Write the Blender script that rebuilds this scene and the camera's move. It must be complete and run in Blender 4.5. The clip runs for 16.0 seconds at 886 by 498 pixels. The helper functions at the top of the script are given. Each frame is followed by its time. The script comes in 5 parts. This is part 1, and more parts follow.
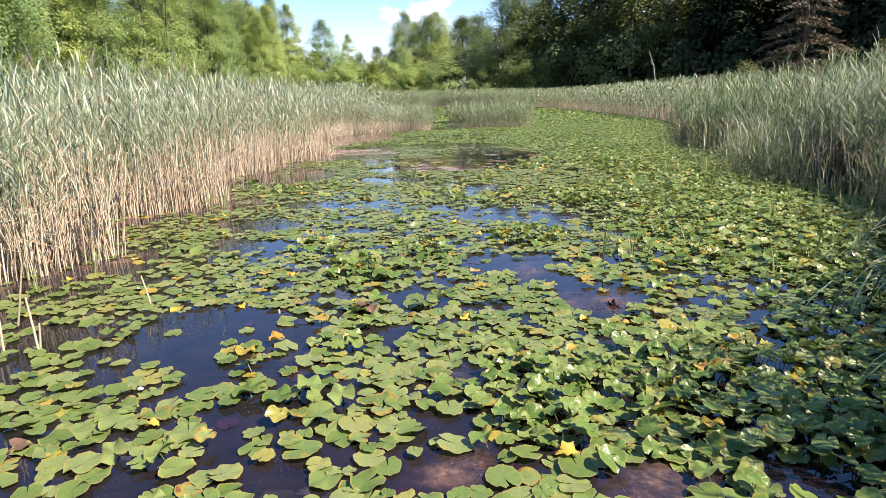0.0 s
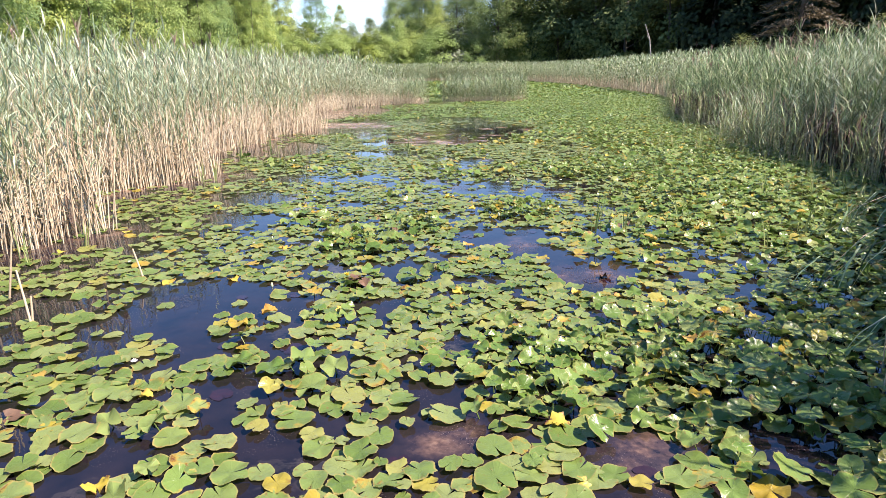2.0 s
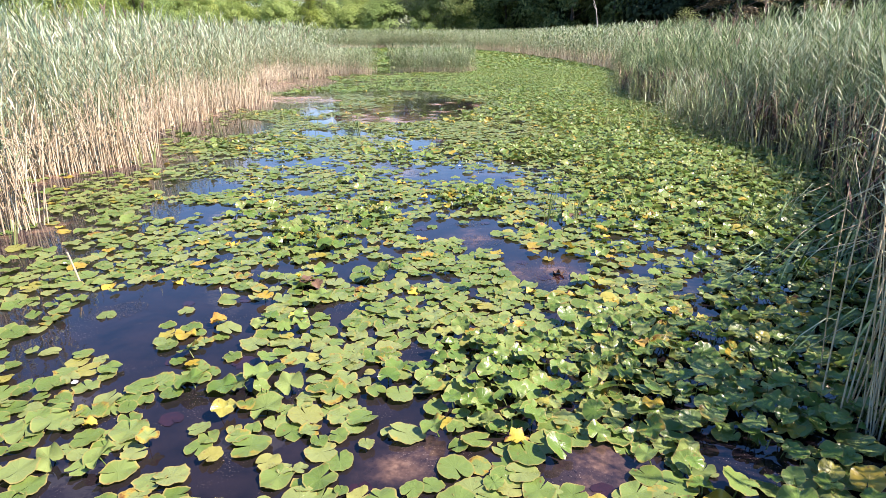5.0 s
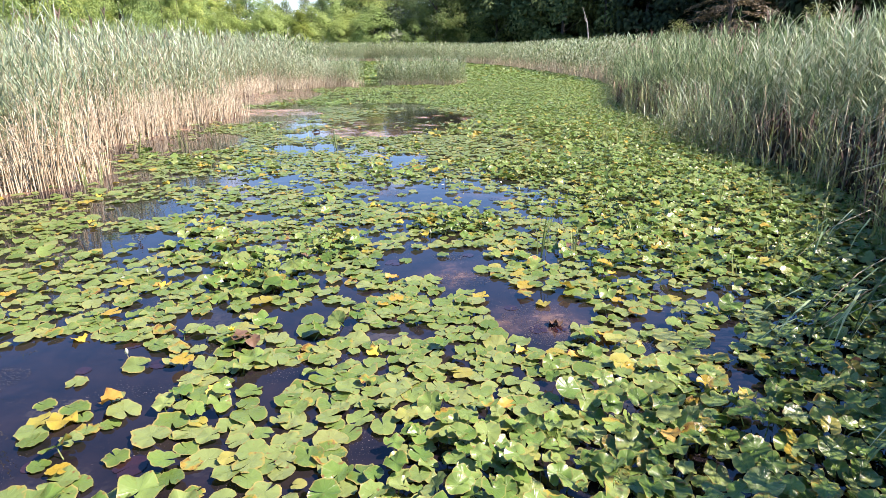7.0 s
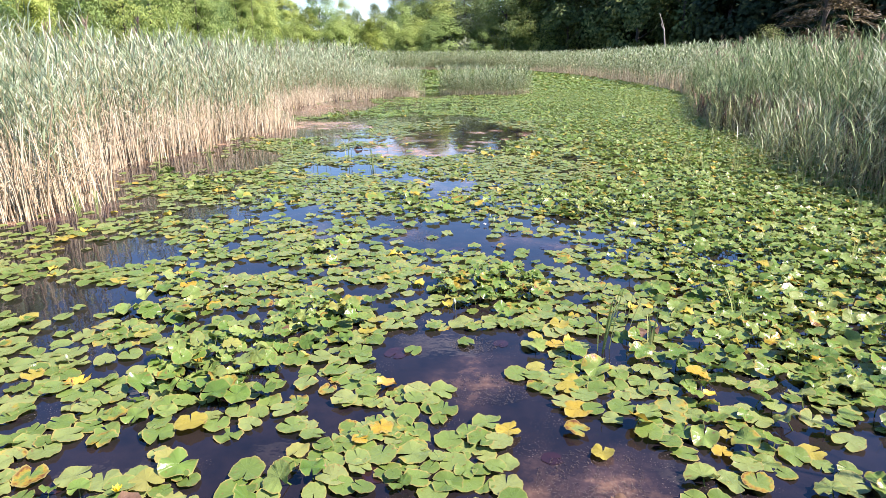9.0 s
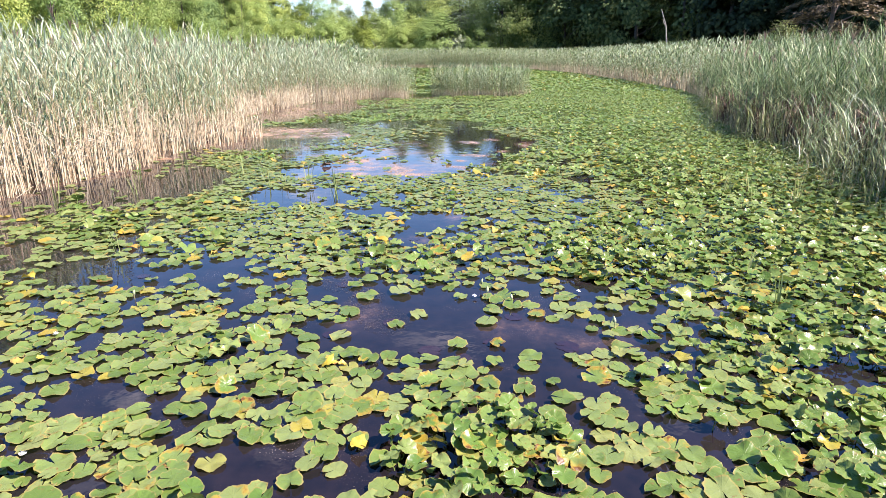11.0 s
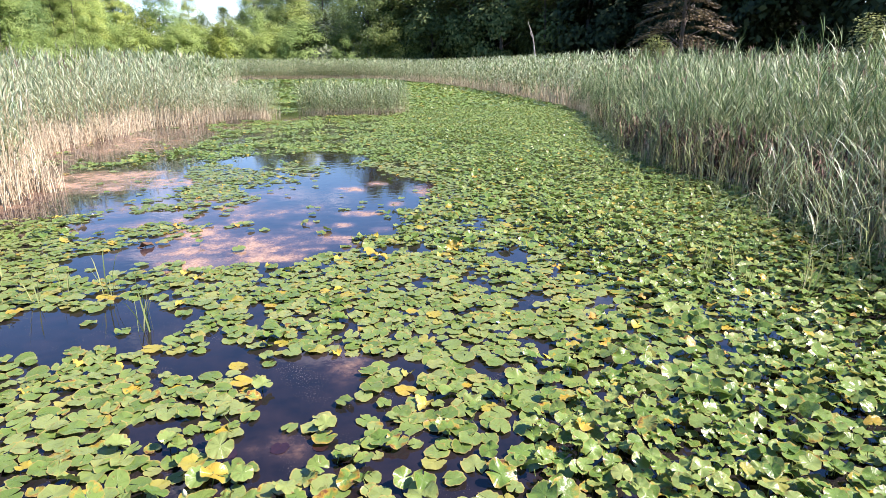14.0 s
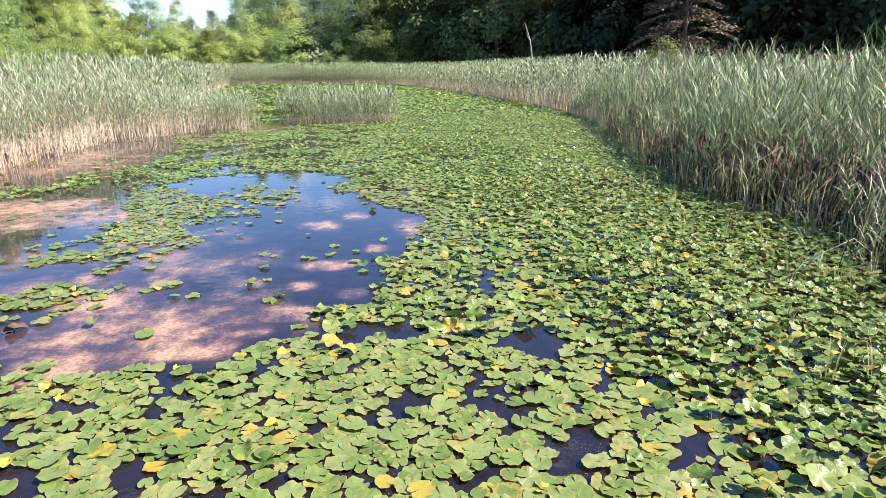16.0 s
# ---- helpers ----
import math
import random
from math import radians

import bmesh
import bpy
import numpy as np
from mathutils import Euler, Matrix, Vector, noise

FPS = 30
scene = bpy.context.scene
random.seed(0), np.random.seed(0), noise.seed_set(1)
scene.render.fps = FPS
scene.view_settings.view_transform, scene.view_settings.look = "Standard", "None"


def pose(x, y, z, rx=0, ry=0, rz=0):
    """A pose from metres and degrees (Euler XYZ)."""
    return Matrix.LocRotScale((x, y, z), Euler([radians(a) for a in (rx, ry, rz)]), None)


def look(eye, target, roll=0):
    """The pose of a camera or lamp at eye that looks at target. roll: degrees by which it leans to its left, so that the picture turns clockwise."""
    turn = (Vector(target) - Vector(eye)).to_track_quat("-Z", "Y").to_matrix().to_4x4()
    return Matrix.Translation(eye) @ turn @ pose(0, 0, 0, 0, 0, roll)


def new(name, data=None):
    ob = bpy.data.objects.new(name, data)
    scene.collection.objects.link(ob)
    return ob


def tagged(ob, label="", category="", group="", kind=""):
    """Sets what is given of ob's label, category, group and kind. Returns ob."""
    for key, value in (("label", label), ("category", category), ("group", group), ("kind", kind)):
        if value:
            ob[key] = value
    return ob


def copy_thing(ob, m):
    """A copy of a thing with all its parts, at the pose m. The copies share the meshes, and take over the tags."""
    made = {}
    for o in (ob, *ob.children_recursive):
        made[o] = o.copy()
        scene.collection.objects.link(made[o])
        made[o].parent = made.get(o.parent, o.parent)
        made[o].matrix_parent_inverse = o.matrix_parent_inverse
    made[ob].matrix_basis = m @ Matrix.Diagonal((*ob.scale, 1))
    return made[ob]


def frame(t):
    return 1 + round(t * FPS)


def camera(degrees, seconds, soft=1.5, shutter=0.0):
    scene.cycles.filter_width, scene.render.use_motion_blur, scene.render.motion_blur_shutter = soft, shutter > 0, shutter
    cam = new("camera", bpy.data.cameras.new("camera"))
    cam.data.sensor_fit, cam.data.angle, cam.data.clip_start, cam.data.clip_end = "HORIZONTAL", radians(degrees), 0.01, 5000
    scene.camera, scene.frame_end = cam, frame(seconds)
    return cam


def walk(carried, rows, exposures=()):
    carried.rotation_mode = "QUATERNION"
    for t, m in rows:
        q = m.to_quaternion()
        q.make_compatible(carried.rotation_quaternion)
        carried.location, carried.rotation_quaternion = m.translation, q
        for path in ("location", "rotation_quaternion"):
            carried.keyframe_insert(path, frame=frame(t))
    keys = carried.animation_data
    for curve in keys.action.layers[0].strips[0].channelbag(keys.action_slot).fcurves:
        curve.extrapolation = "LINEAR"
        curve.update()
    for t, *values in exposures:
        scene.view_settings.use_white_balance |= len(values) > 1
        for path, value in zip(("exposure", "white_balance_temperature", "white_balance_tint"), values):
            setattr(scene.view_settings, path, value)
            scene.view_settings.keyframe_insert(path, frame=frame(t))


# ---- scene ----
cam = camera(72.6, 16.0, soft=0.5)
PATH = [
    (0, (0.541, 0.327, 2.027), (0.369, 2.26, 1.541), -1.0),
    (0.5, (0.553, 0.333, 2.012), (0.383, 2.255, 1.483), -1.0),
    (1, (0.564, 0.331, 2.006), (0.397, 2.246, 1.454), -0.9),
    (1.5, (0.569, 0.329, 2.006), (0.405, 2.241, 1.442), -0.8),
    (2, (0.549, 0.32, 2.014), (0.399, 2.233, 1.448), -0.7),
    (2.5, (0.565, 0.333, 2.107), (0.414, 2.236, 1.509), -0.9),
    (3, (0.571, 0.347, 2.195), (0.421, 2.239, 1.564), -1.2),
    (3.5, (0.542, 0.266, 2.252), (0.429, 2.152, 1.599), -1.1),
    (4, (0.497, 0.181, 2.294), (0.455, 2.065, 1.625), -0.6),
    (4.2, (0.495, 0.202, 2.338), (0.476, 2.081, 1.652), -0.4),
    (6.3, (0.565, 1.189, 2.15), (0.595, 3.09, 1.53), 0.2),
    (6.5, (0.613, 1.303, 2.151), (0.644, 3.202, 1.527), 0.1),
    (7, (0.691, 1.645, 2.146), (0.733, 3.545, 1.521), 0.2),
    (7.5, (0.813, 1.992, 2.152), (0.794, 3.89, 1.523), -0.0),
    (8, (0.919, 2.425, 2.165), (0.843, 4.325, 1.544), -0.2),
    (8.5, (1.0, 2.98, 2.169), (0.871, 4.881, 1.561), -0.2),
    (9, (1.038, 3.526, 2.183), (0.868, 5.426, 1.581), 0.0),
    (9.2, (1.052, 3.751, 2.186), (0.872, 5.651, 1.585), 0.1),
    (11.3, (1.031, 6.553, 2.196), (0.875, 8.452, 1.587), -0.0),
    (11.5, (1.002, 6.789, 2.24), (0.846, 8.688, 1.633), -0.0),
    (12, (0.933, 7.382, 2.352), (0.773, 9.282, 1.75), 0.1),
    (12.5, (0.859, 7.879, 2.43), (0.71, 9.781, 1.83), 0.1),
    (13, (0.799, 8.498, 2.475), (0.78, 10.409, 1.887), 0.0),
    (13.3, (0.753, 8.858, 2.485), (0.835, 10.771, 1.906), 0.2),
    (13.5, (0.76, 9.119, 2.479), (0.891, 11.029, 1.899), -0.1),
    (14, (0.738, 9.72, 2.507), (0.981, 11.618, 1.924), -0.0),
    (14.5, (0.776, 10.318, 2.518), (1.069, 12.208, 1.932), -0.1),
    (15, (0.843, 10.91, 2.524), (1.143, 12.8, 1.942), -0.4),
    (15.5, (0.949, 11.577, 2.534), (1.222, 13.472, 1.958), -0.3),
    (16, (1.1, 12.348, 2.526), (1.358, 14.246, 1.953), -0.3),
]
walk(cam, [(t, look(eye, target, roll)) for t, eye, target, roll in PATH], exposures=((0, 1.37, 6850, 29), (1.5, 1.5, 6770, 29), (4, 1.66, 6690, 29), (16, 1.66, 6520, 28)))

# ---- world and sun ----
SUN_AZ, SUN_EL = 107.0, 50.0          # azimuth clockwise from +y, elevation
world = bpy.data.worlds.new("sky")
scene.world = world
world.use_nodes = True
wn, wl = world.node_tree.nodes, world.node_tree.links
wn.clear()
w_out, w_bg = wn.new("ShaderNodeOutputWorld"), wn.new("ShaderNodeBackground")
w_sky = wn.new("ShaderNodeTexSky")
w_sky.sky_type, w_sky.sun_disc = "NISHITA", False
w_sky.sun_elevation, w_sky.sun_rotation = radians(SUN_EL), radians(SUN_AZ)
w_sky.air_density, w_sky.dust_density, w_sky.ozone_density = 1.0, 0.15, 2.5
w_geo, w_map, w_noise, w_ramp, w_mix = (wn.new(n) for n in ("ShaderNodeTexCoord", "ShaderNodeMapping", "ShaderNodeTexNoise", "ShaderNodeValToRGB", "ShaderNodeMix"))
w_map.inputs["Scale"].default_value = (1.6, 1.6, 4.5)
w_map.inputs["Location"].default_value = (0.35, 0.1, 0.2)
w_noise.inputs["Scale"].default_value, w_noise.inputs["Detail"].default_value, w_noise.inputs["Roughness"].default_value = 3.0, 7, 0.55
w_ramp.color_ramp.elements[0].position, w_ramp.color_ramp.elements[1].position = 0.62, 0.80
w_mix.data_type = "RGBA"
w_mix.inputs["B"].default_value = (9.5, 9.6, 10.0, 1)
wl.new(w_geo.outputs["Generated"], w_map.inputs["Vector"])
wl.new(w_map.outputs["Vector"], w_noise.inputs["Vector"])
w_fac = w_noise.outputs["Fac"]
for az, el, spread, lift in ((-10.0, 7.6, 3.0, 0.14), (-5.0, 7.6, 3.2, 0.18), (-21.0, 20.0, 5.0, 0.10)):
    w_dot, w_near, w_add = wn.new("ShaderNodeVectorMath"), wn.new("ShaderNodeMapRange"), wn.new("ShaderNodeMath")
    w_dot.operation = "DOT_PRODUCT"
    w_dot.inputs[1].default_value = (math.sin(radians(az)) * math.cos(radians(el)), math.cos(radians(az)) * math.cos(radians(el)), math.sin(radians(el)))
    w_near.inputs["From Min"].default_value, w_near.inputs["From Max"].default_value, w_near.inputs["To Max"].default_value = math.cos(radians(spread)), 1.0, lift
    wl.new(w_geo.outputs["Generated"], w_dot.inputs[0])
    wl.new(w_dot.outputs["Value"], w_near.inputs["Value"])
    wl.new(w_fac, w_add.inputs[0])
    wl.new(w_near.outputs["Result"], w_add.inputs[1])
    w_fac = w_add.outputs[0]
wl.new(w_fac, w_ramp.inputs["Fac"])
wl.new(w_ramp.outputs["Color"], w_mix.inputs["Factor"])
w_hue = wn.new("ShaderNodeHueSaturation")
w_hue.inputs["Saturation"].default_value = 1.3
wl.new(w_sky.outputs["Color"], w_hue.inputs["Color"])
wl.new(w_hue.outputs["Color"], w_mix.inputs["A"])
wl.new(w_mix.outputs["Result"], w_bg.inputs["Color"])
w_bg.inputs["Strength"].default_value = 0.1
wl.new(w_bg.outputs["Background"], w_out.inputs["Surface"])

sun = new("sun", bpy.data.lights.new("sun", "SUN"))
sun.data.energy, sun.data.angle, sun.data.color = 5.0, radians(0.53), (1.0, 0.94, 0.86)
sun_dir = Vector((math.sin(radians(SUN_AZ)) * math.cos(radians(SUN_EL)), math.cos(radians(SUN_AZ)) * math.cos(radians(SUN_EL)), math.sin(radians(SUN_EL))))
sun.matrix_world = look(sun_dir * 60, (0, 0, 0))

# ---- materials ----
def material(name):
    m = bpy.data.materials.new(name)
    m.use_nodes = True
    n, l = m.node_tree.nodes, m.node_tree.links
    n.clear()
    out, bsdf = n.new("ShaderNodeOutputMaterial"), n.new("ShaderNodeBsdfPrincipled")
    l.new(bsdf.outputs["BSDF"], out.inputs["Surface"])
    return m, n, l, bsdf, out


def ramp(n, l, source, stops):
    r = n.new("ShaderNodeValToRGB")
    e = r.color_ramp.elements
    while len(e) < len(stops):
        e.new(0.5)
    for k, (p, c) in enumerate(stops):
        e[k].position, e[k].color = p, (*c, 1)
    l.new(source, r.inputs["Fac"])
    return r.outputs["Color"]


def noise_tex(n, l, scale, detail=3, rough=0.55, coord=None):
    t = n.new("ShaderNodeTexNoise")
    t.inputs["Scale"].default_value, t.inputs["Detail"].default_value, t.inputs["Roughness"].default_value = scale, detail, rough
    if coord is None:
        coord = n.new("ShaderNodeNewGeometry").outputs["Position"]
    l.new(coord, t.inputs["Vector"])
    return t.outputs["Fac"]


def calc(n, l, op, a, b=0.0, clamp=False):
    m = n.new("ShaderNodeMath")
    m.operation, m.use_clamp = op, clamp
    for k, v in enumerate((a, b)):
        if isinstance(v, (int, float)):
            m.inputs[k].default_value = v
        else:
            l.new(v, m.inputs[k])
    return m.outputs[0]


def blend(n, l, fac, a, b, mode="MIX"):
    m = n.new("ShaderNodeMix")
    m.data_type, m.blend_type = "RGBA", mode
    for key, v in (("Factor", fac), ("A", a), ("B", b)):
        if isinstance(v, (int, float)):
            m.inputs[key].default_value = v
        elif isinstance(v, tuple):
            m.inputs[key].default_value = (*v, 1)
        else:
            l.new(v, m.inputs[key])
    return m.outputs["Result"]


def piece_random(n, l):
    """One number a piece, whether it is an object of its own or an island of a joined mesh."""
    a = n.new("ShaderNodeNewGeometry").outputs["Random Per Island"]
    b = n.new("ShaderNodeObjectInfo").outputs["Random"]
    return calc(n, l, "FRACT", calc(n, l, "ADD", a, b))


def thin_leaf(m, n, l, bsdf, out, colour, share):
    """Lets light through a leaf."""
    tr, mix = n.new("ShaderNodeBsdfTranslucent"), n.new("ShaderNodeMixShader")
    l.new(colour, tr.inputs["Color"])
    mix.inputs[0].default_value = share
    l.new(bsdf.outputs["BSDF"], mix.inputs[1])
    l.new(tr.outputs["BSDF"], mix.inputs[2])
    l.new(mix.outputs["Shader"], out.inputs["Surface"])


def leaf_material(name, stops, rough=0.5, share=0.3, vary=2.0, spec=0.4, each=False):
    m, n, l, bsdf, out = material(name)
    colour = ramp(n, l, piece_random(n, l), stops)
    patch = noise_tex(n, l, vary, 2)
    colour = blend(n, l, calc(n, l, "MULTIPLY", patch, 0.5), colour, (1.22, 1.2, 1.0), "MULTIPLY")
    if each:
        tint = ramp(n, l, n.new("ShaderNodeObjectInfo").outputs["Random"], ((0.0, (0.66, 0.76, 0.78)), (0.35, (0.86, 0.92, 0.85)), (0.7, (1.05, 1.02, 0.9)), (1.0, (1.3, 1.16, 0.9))))
        colour = blend(n, l, 1.0, colour, tint, "MULTIPLY")
    l.new(colour, bsdf.inputs["Base Color"])
    bsdf.inputs["Roughness"].default_value = rough
    bsdf.inputs["Specular IOR Level"].default_value = spec
    if share:
        thin_leaf(m, n, l, bsdf, out, colour, share)
    return m


def pad_material(name, young, middle, pale, palest):
    m, n, l, bsdf, out = material(name)
    rnd = piece_random(n, l)
    green = ramp(n, l, rnd, ((0.0, young), (0.35, middle), (0.7, pale), (0.94, palest), (0.983, (0.30, 0.26, 0.04)), (1.0, (0.36, 0.25, 0.03))))
    uv = n.new("ShaderNodeUVMap").outputs["UV"]
    length = n.new("ShaderNodeVectorMath")
    length.operation = "LENGTH"
    l.new(uv, length.inputs[0])
    r = length.outputs["Value"]
    pos = n.new("ShaderNodeNewGeometry").outputs["Position"]
    grain = noise_tex(n, l, 11.0, 5, 0.7, pos)
    spots = noise_tex(n, l, 34.0, 2, 0.5, pos)
    # older leaves yellow and brown from the rim inwards
    age = calc(n, l, "FRACT", calc(n, l, "MULTIPLY", rnd, 17.31))
    edge = calc(n, l, "ADD", calc(n, l, "MULTIPLY", r, 0.42), calc(n, l, "MULTIPLY", grain, 1.45))
    old = calc(n, l, "MULTIPLY", calc(n, l, "SUBTRACT", age, 0.8, True), 5.0, True)
    rim = calc(n, l, "MULTIPLY", calc(n, l, "SUBTRACT", calc(n, l, "ADD", edge, calc(n, l, "MULTIPLY", old, 0.46)), 1.36, True), 4.5, True)
    colour = blend(n, l, rim, green, (0.3696, 0.2464, 0.028))
    rot = calc(n, l, "MULTIPLY", calc(n, l, "SUBTRACT", calc(n, l, "ADD", edge, calc(n, l, "MULTIPLY", old, 0.46)), 1.50, True), 7.0, True)
    colour = blend(n, l, rot, colour, (0.1232, 0.0504, 0.0168))
    fleck = calc(n, l, "MULTIPLY", calc(n, l, "SUBTRACT", spots, 0.66, True), 6.0, True)
    colour = blend(n, l, calc(n, l, "MULTIPLY", fleck, old), colour, (0.112, 0.0616, 0.0168))
    colour = blend(n, l, calc(n, l, "MULTIPLY", calc(n, l, "SUBTRACT", noise_tex(n, l, 5.0, 4, 0.6, pos), 0.5, True), 1.0, True), colour, (0.1848, 0.196, 0.0448))
    brim = calc(n, l, "MULTIPLY", calc(n, l, "SUBTRACT", calc(n, l, "ADD", r, calc(n, l, "MULTIPLY", grain, 0.16)), 0.975, True), 8.0, True)
    colour = blend(n, l, brim, colour, (0.28, 0.2408, 0.0728))
    freckle = calc(n, l, "MULTIPLY", calc(n, l, "SUBTRACT", calc(n, l, "ADD", spots, calc(n, l, "MULTIPLY", r, 0.12)), 0.72, True), 7.0, True)
    colour = blend(n, l, freckle, colour, (0.168, 0.0952, 0.0336))
    # pale ribs running out from the leaf stalk
    sep = n.new("ShaderNodeSeparateXYZ")
    l.new(uv, sep.inputs[0])
    ang = calc(n, l, "ARCTAN2", sep.outputs[1], sep.outputs[0])
    rib = calc(n, l, "POWER", calc(n, l, "ABSOLUTE", calc(n, l, "COSINE", calc(n, l, "MULTIPLY", ang, 8.0))), 24.0)
    colour = blend(n, l, calc(n, l, "MULTIPLY", rib, 0.06), colour, (0.2352, 0.28, 0.112))
    colour = blend(n, l, 0.55, colour, ramp(n, l, noise_tex(n, l, 1.1, 3), ((0.3, (0.8, 0.86, 0.75)), (0.7, (1.15, 1.1, 1.1)))), "MULTIPLY")
    l.new(colour, bsdf.inputs["Base Color"])
    l.new(ramp(n, l, grain, ((0.3, (0.22,) * 3), (0.75, (0.42,) * 3))), bsdf.inputs["Roughness"])
    bsdf.inputs["Specular IOR Level"].default_value = 0.36
    bump = n.new("ShaderNodeBump")
    bump.inputs["Strength"].default_value, bump.inputs["Distance"].default_value = 0.5, 0.012
    l.new(calc(n, l, "ADD", calc(n, l, "MULTIPLY", rib, 0.12), noise_tex(n, l, 22.0, 2, 0.5, pos)), bump.inputs["Height"])
    l.new(bump.outputs["Normal"], bsdf.inputs["Normal"])
    thin_leaf(m, n, l, bsdf, out, colour, 0.27)
    return m


def dying_material():
    """Yellow to orange dying leaf with brown rot."""
    m, n, l, bsdf, out = material("dying_lily_pad")
    pos = n.new("ShaderNodeNewGeometry").outputs["Position"]
    colour = ramp(n, l, piece_random(n, l), ((0.0, (0.36, 0.31, 0.04)), (0.5, (0.44, 0.34, 0.035)), (0.8, (0.40, 0.22, 0.035)), (1.0, (0.27, 0.26, 0.05))))
    length = n.new("ShaderNodeVectorMath")
    length.operation = "LENGTH"
    l.new(n.new("ShaderNodeUVMap").outputs["UV"], length.inputs[0])
    rim = calc(n, l, "MULTIPLY", length.outputs["Value"], 0.30)
    blotch = calc(n, l, "MULTIPLY", calc(n, l, "SUBTRACT", calc(n, l, "ADD", rim, noise_tex(n, l, 24.0, 4, 0.65, pos)), 0.80, True), 7.0, True)
    colour = blend(n, l, blotch, colour, ramp(n, l, noise_tex(n, l, 40.0, 3, 0.6, pos), ((0.35, (0.06, 0.018, 0.011)), (0.65, (0.22, 0.075, 0.03)))))
    l.new(colour, bsdf.inputs["Base Color"])
    bsdf.inputs["Roughness"].default_value = 0.5
    bump = n.new("ShaderNodeBump")
    bump.inputs["Strength"].default_value, bump.inputs["Distance"].default_value = 0.5, 0.01
    l.new(noise_tex(n, l, 30.0, 3, 0.6, pos), bump.inputs["Height"])
    l.new(bump.outputs["Normal"], bsdf.inputs["Normal"])
    thin_leaf(m, n, l, bsdf, out, colour, 0.2)
    return m


def water_material():
    m, n, l, bsdf, out = material("pond_water")
    silt = n.new("ShaderNodeAttribute")
    silt.attribute_name = "silt"
    pos = n.new("ShaderNodeNewGeometry").outputs["Position"]
    fine = noise_tex(n, l, 3.6, 6, 0.68, pos)
    grit = noise_tex(n, l, 26.0, 3, 0.6, pos)
    broad = noise_tex(n, l, 0.9, 6, 0.62, pos)
    base = silt.outputs["Fac"]
    deep = ramp(n, l, fine, ((0.35, (0.006, 0.0055, 0.0075)), (0.75, (0.017, 0.012, 0.013))))
    murk = calc(n, l, "MULTIPLY", calc(n, l, "SUBTRACT", calc(n, l, "ADD", base, calc(n, l, "MULTIPLY", broad, 0.7)), 0.38, True), 1.5, True)
    grain = calc(n, l, "ADD", calc(n, l, "MULTIPLY", fine, 0.6), calc(n, l, "MULTIPLY", grit, 0.4))
    colour = blend(n, l, calc(n, l, "MULTIPLY", murk, calc(n, l, "MULTIPLY", base, 2.0, True)), deep, ramp(n, l, grain, ((0.32, (0.022, 0.015, 0.016)), (0.72, (0.115, 0.073, 0.064)))))
    lumps = calc(n, l, "ADD", calc(n, l, "MULTIPLY", fine, 1.1), calc(n, l, "MULTIPLY", broad, 1.6))
    amount = calc(n, l, "MULTIPLY", calc(n, l, "SUBTRACT", calc(n, l, "ADD", calc(n, l, "MULTIPLY", base, 0.55), lumps), 1.52, True), 2.1, True)
    amount = calc(n, l, "MULTIPLY", amount, calc(n, l, "MULTIPLY", calc(n, l, "SUBTRACT", base, 0.12, True), 2.5, True))
    mat_c = ramp(n, l, calc(n, l, "ADD", calc(n, l, "MULTIPLY", grit, 0.95), calc(n, l, "MULTIPLY", amount, 0.25)), ((0.3, (0.075, 0.042, 0.026)), (0.6, (0.20, 0.122, 0.073)), (1.0, (0.40, 0.28, 0.18))))
    colour = blend(n, l, amount, colour, mat_c)
    # drifts of fine pale specks afloat
    drift = calc(n, l, "MULTIPLY", calc(n, l, "SUBTRACT", noise_tex(n, l, 1.7, 3, 0.6, pos), 0.53, True), 9.0, True)
    speck = calc(n, l, "MULTIPLY", calc(n, l, "SUBTRACT", noise_tex(n, l, 95.0, 1, 0.5, pos), 0.66, True), 12.0, True)
    colour = blend(n, l, calc(n, l, "MULTIPLY", drift, speck), colour, (0.2, 0.16, 0.13))
    l.new(colour, bsdf.inputs["Base Color"])
    bsdf.inputs["IOR"].default_value = 1.40
    l.new(calc(n, l, "MULTIPLY", amount, 0.25), bsdf.inputs["Roughness"])
    l.new(calc(n, l, "SUBTRACT", 0.5, calc(n, l, "MULTIPLY", amount, 0.38)), bsdf.inputs["Specular IOR Level"])
    bump = n.new("ShaderNodeBump")
    bump.inputs["Strength"].default_value, bump.inputs["Distance"].default_value = 0.25, 0.006
    l.new(noise_tex(n, l, 5.0, 3, 0.5, pos), bump.inputs["Height"])
    l.new(bump.outputs["Normal"], bsdf.inputs["Normal"])
    return m


def plain_material(name, dark, light, scale=6.0, rough=0.8, bump_d=0.01):
    m, n, l, bsdf, out = material(name)
    f = noise_tex(n, l, scale, 5, 0.65)
    g = noise_tex(n, l, scale * 0.12, 3)
    colour = ramp(n, l, calc(n, l, "ADD", calc(n, l, "MULTIPLY", f, 0.65), calc(n, l, "MULTIPLY", g, 0.35)), ((0.3, dark), (0.7, light)))
    l.new(colour, bsdf.inputs["Base Color"])
    bsdf.inputs["Roughness"].default_value = rough
    bump = n.new("ShaderNodeBump")
    bump.inputs["Strength"].default_value, bump.inputs["Distance"].default_value = 0.6, bump_d
    l.new(f, bump.inputs["Height"])
    l.new(bump.outputs["Normal"], bsdf.inputs["Normal"])
    return m


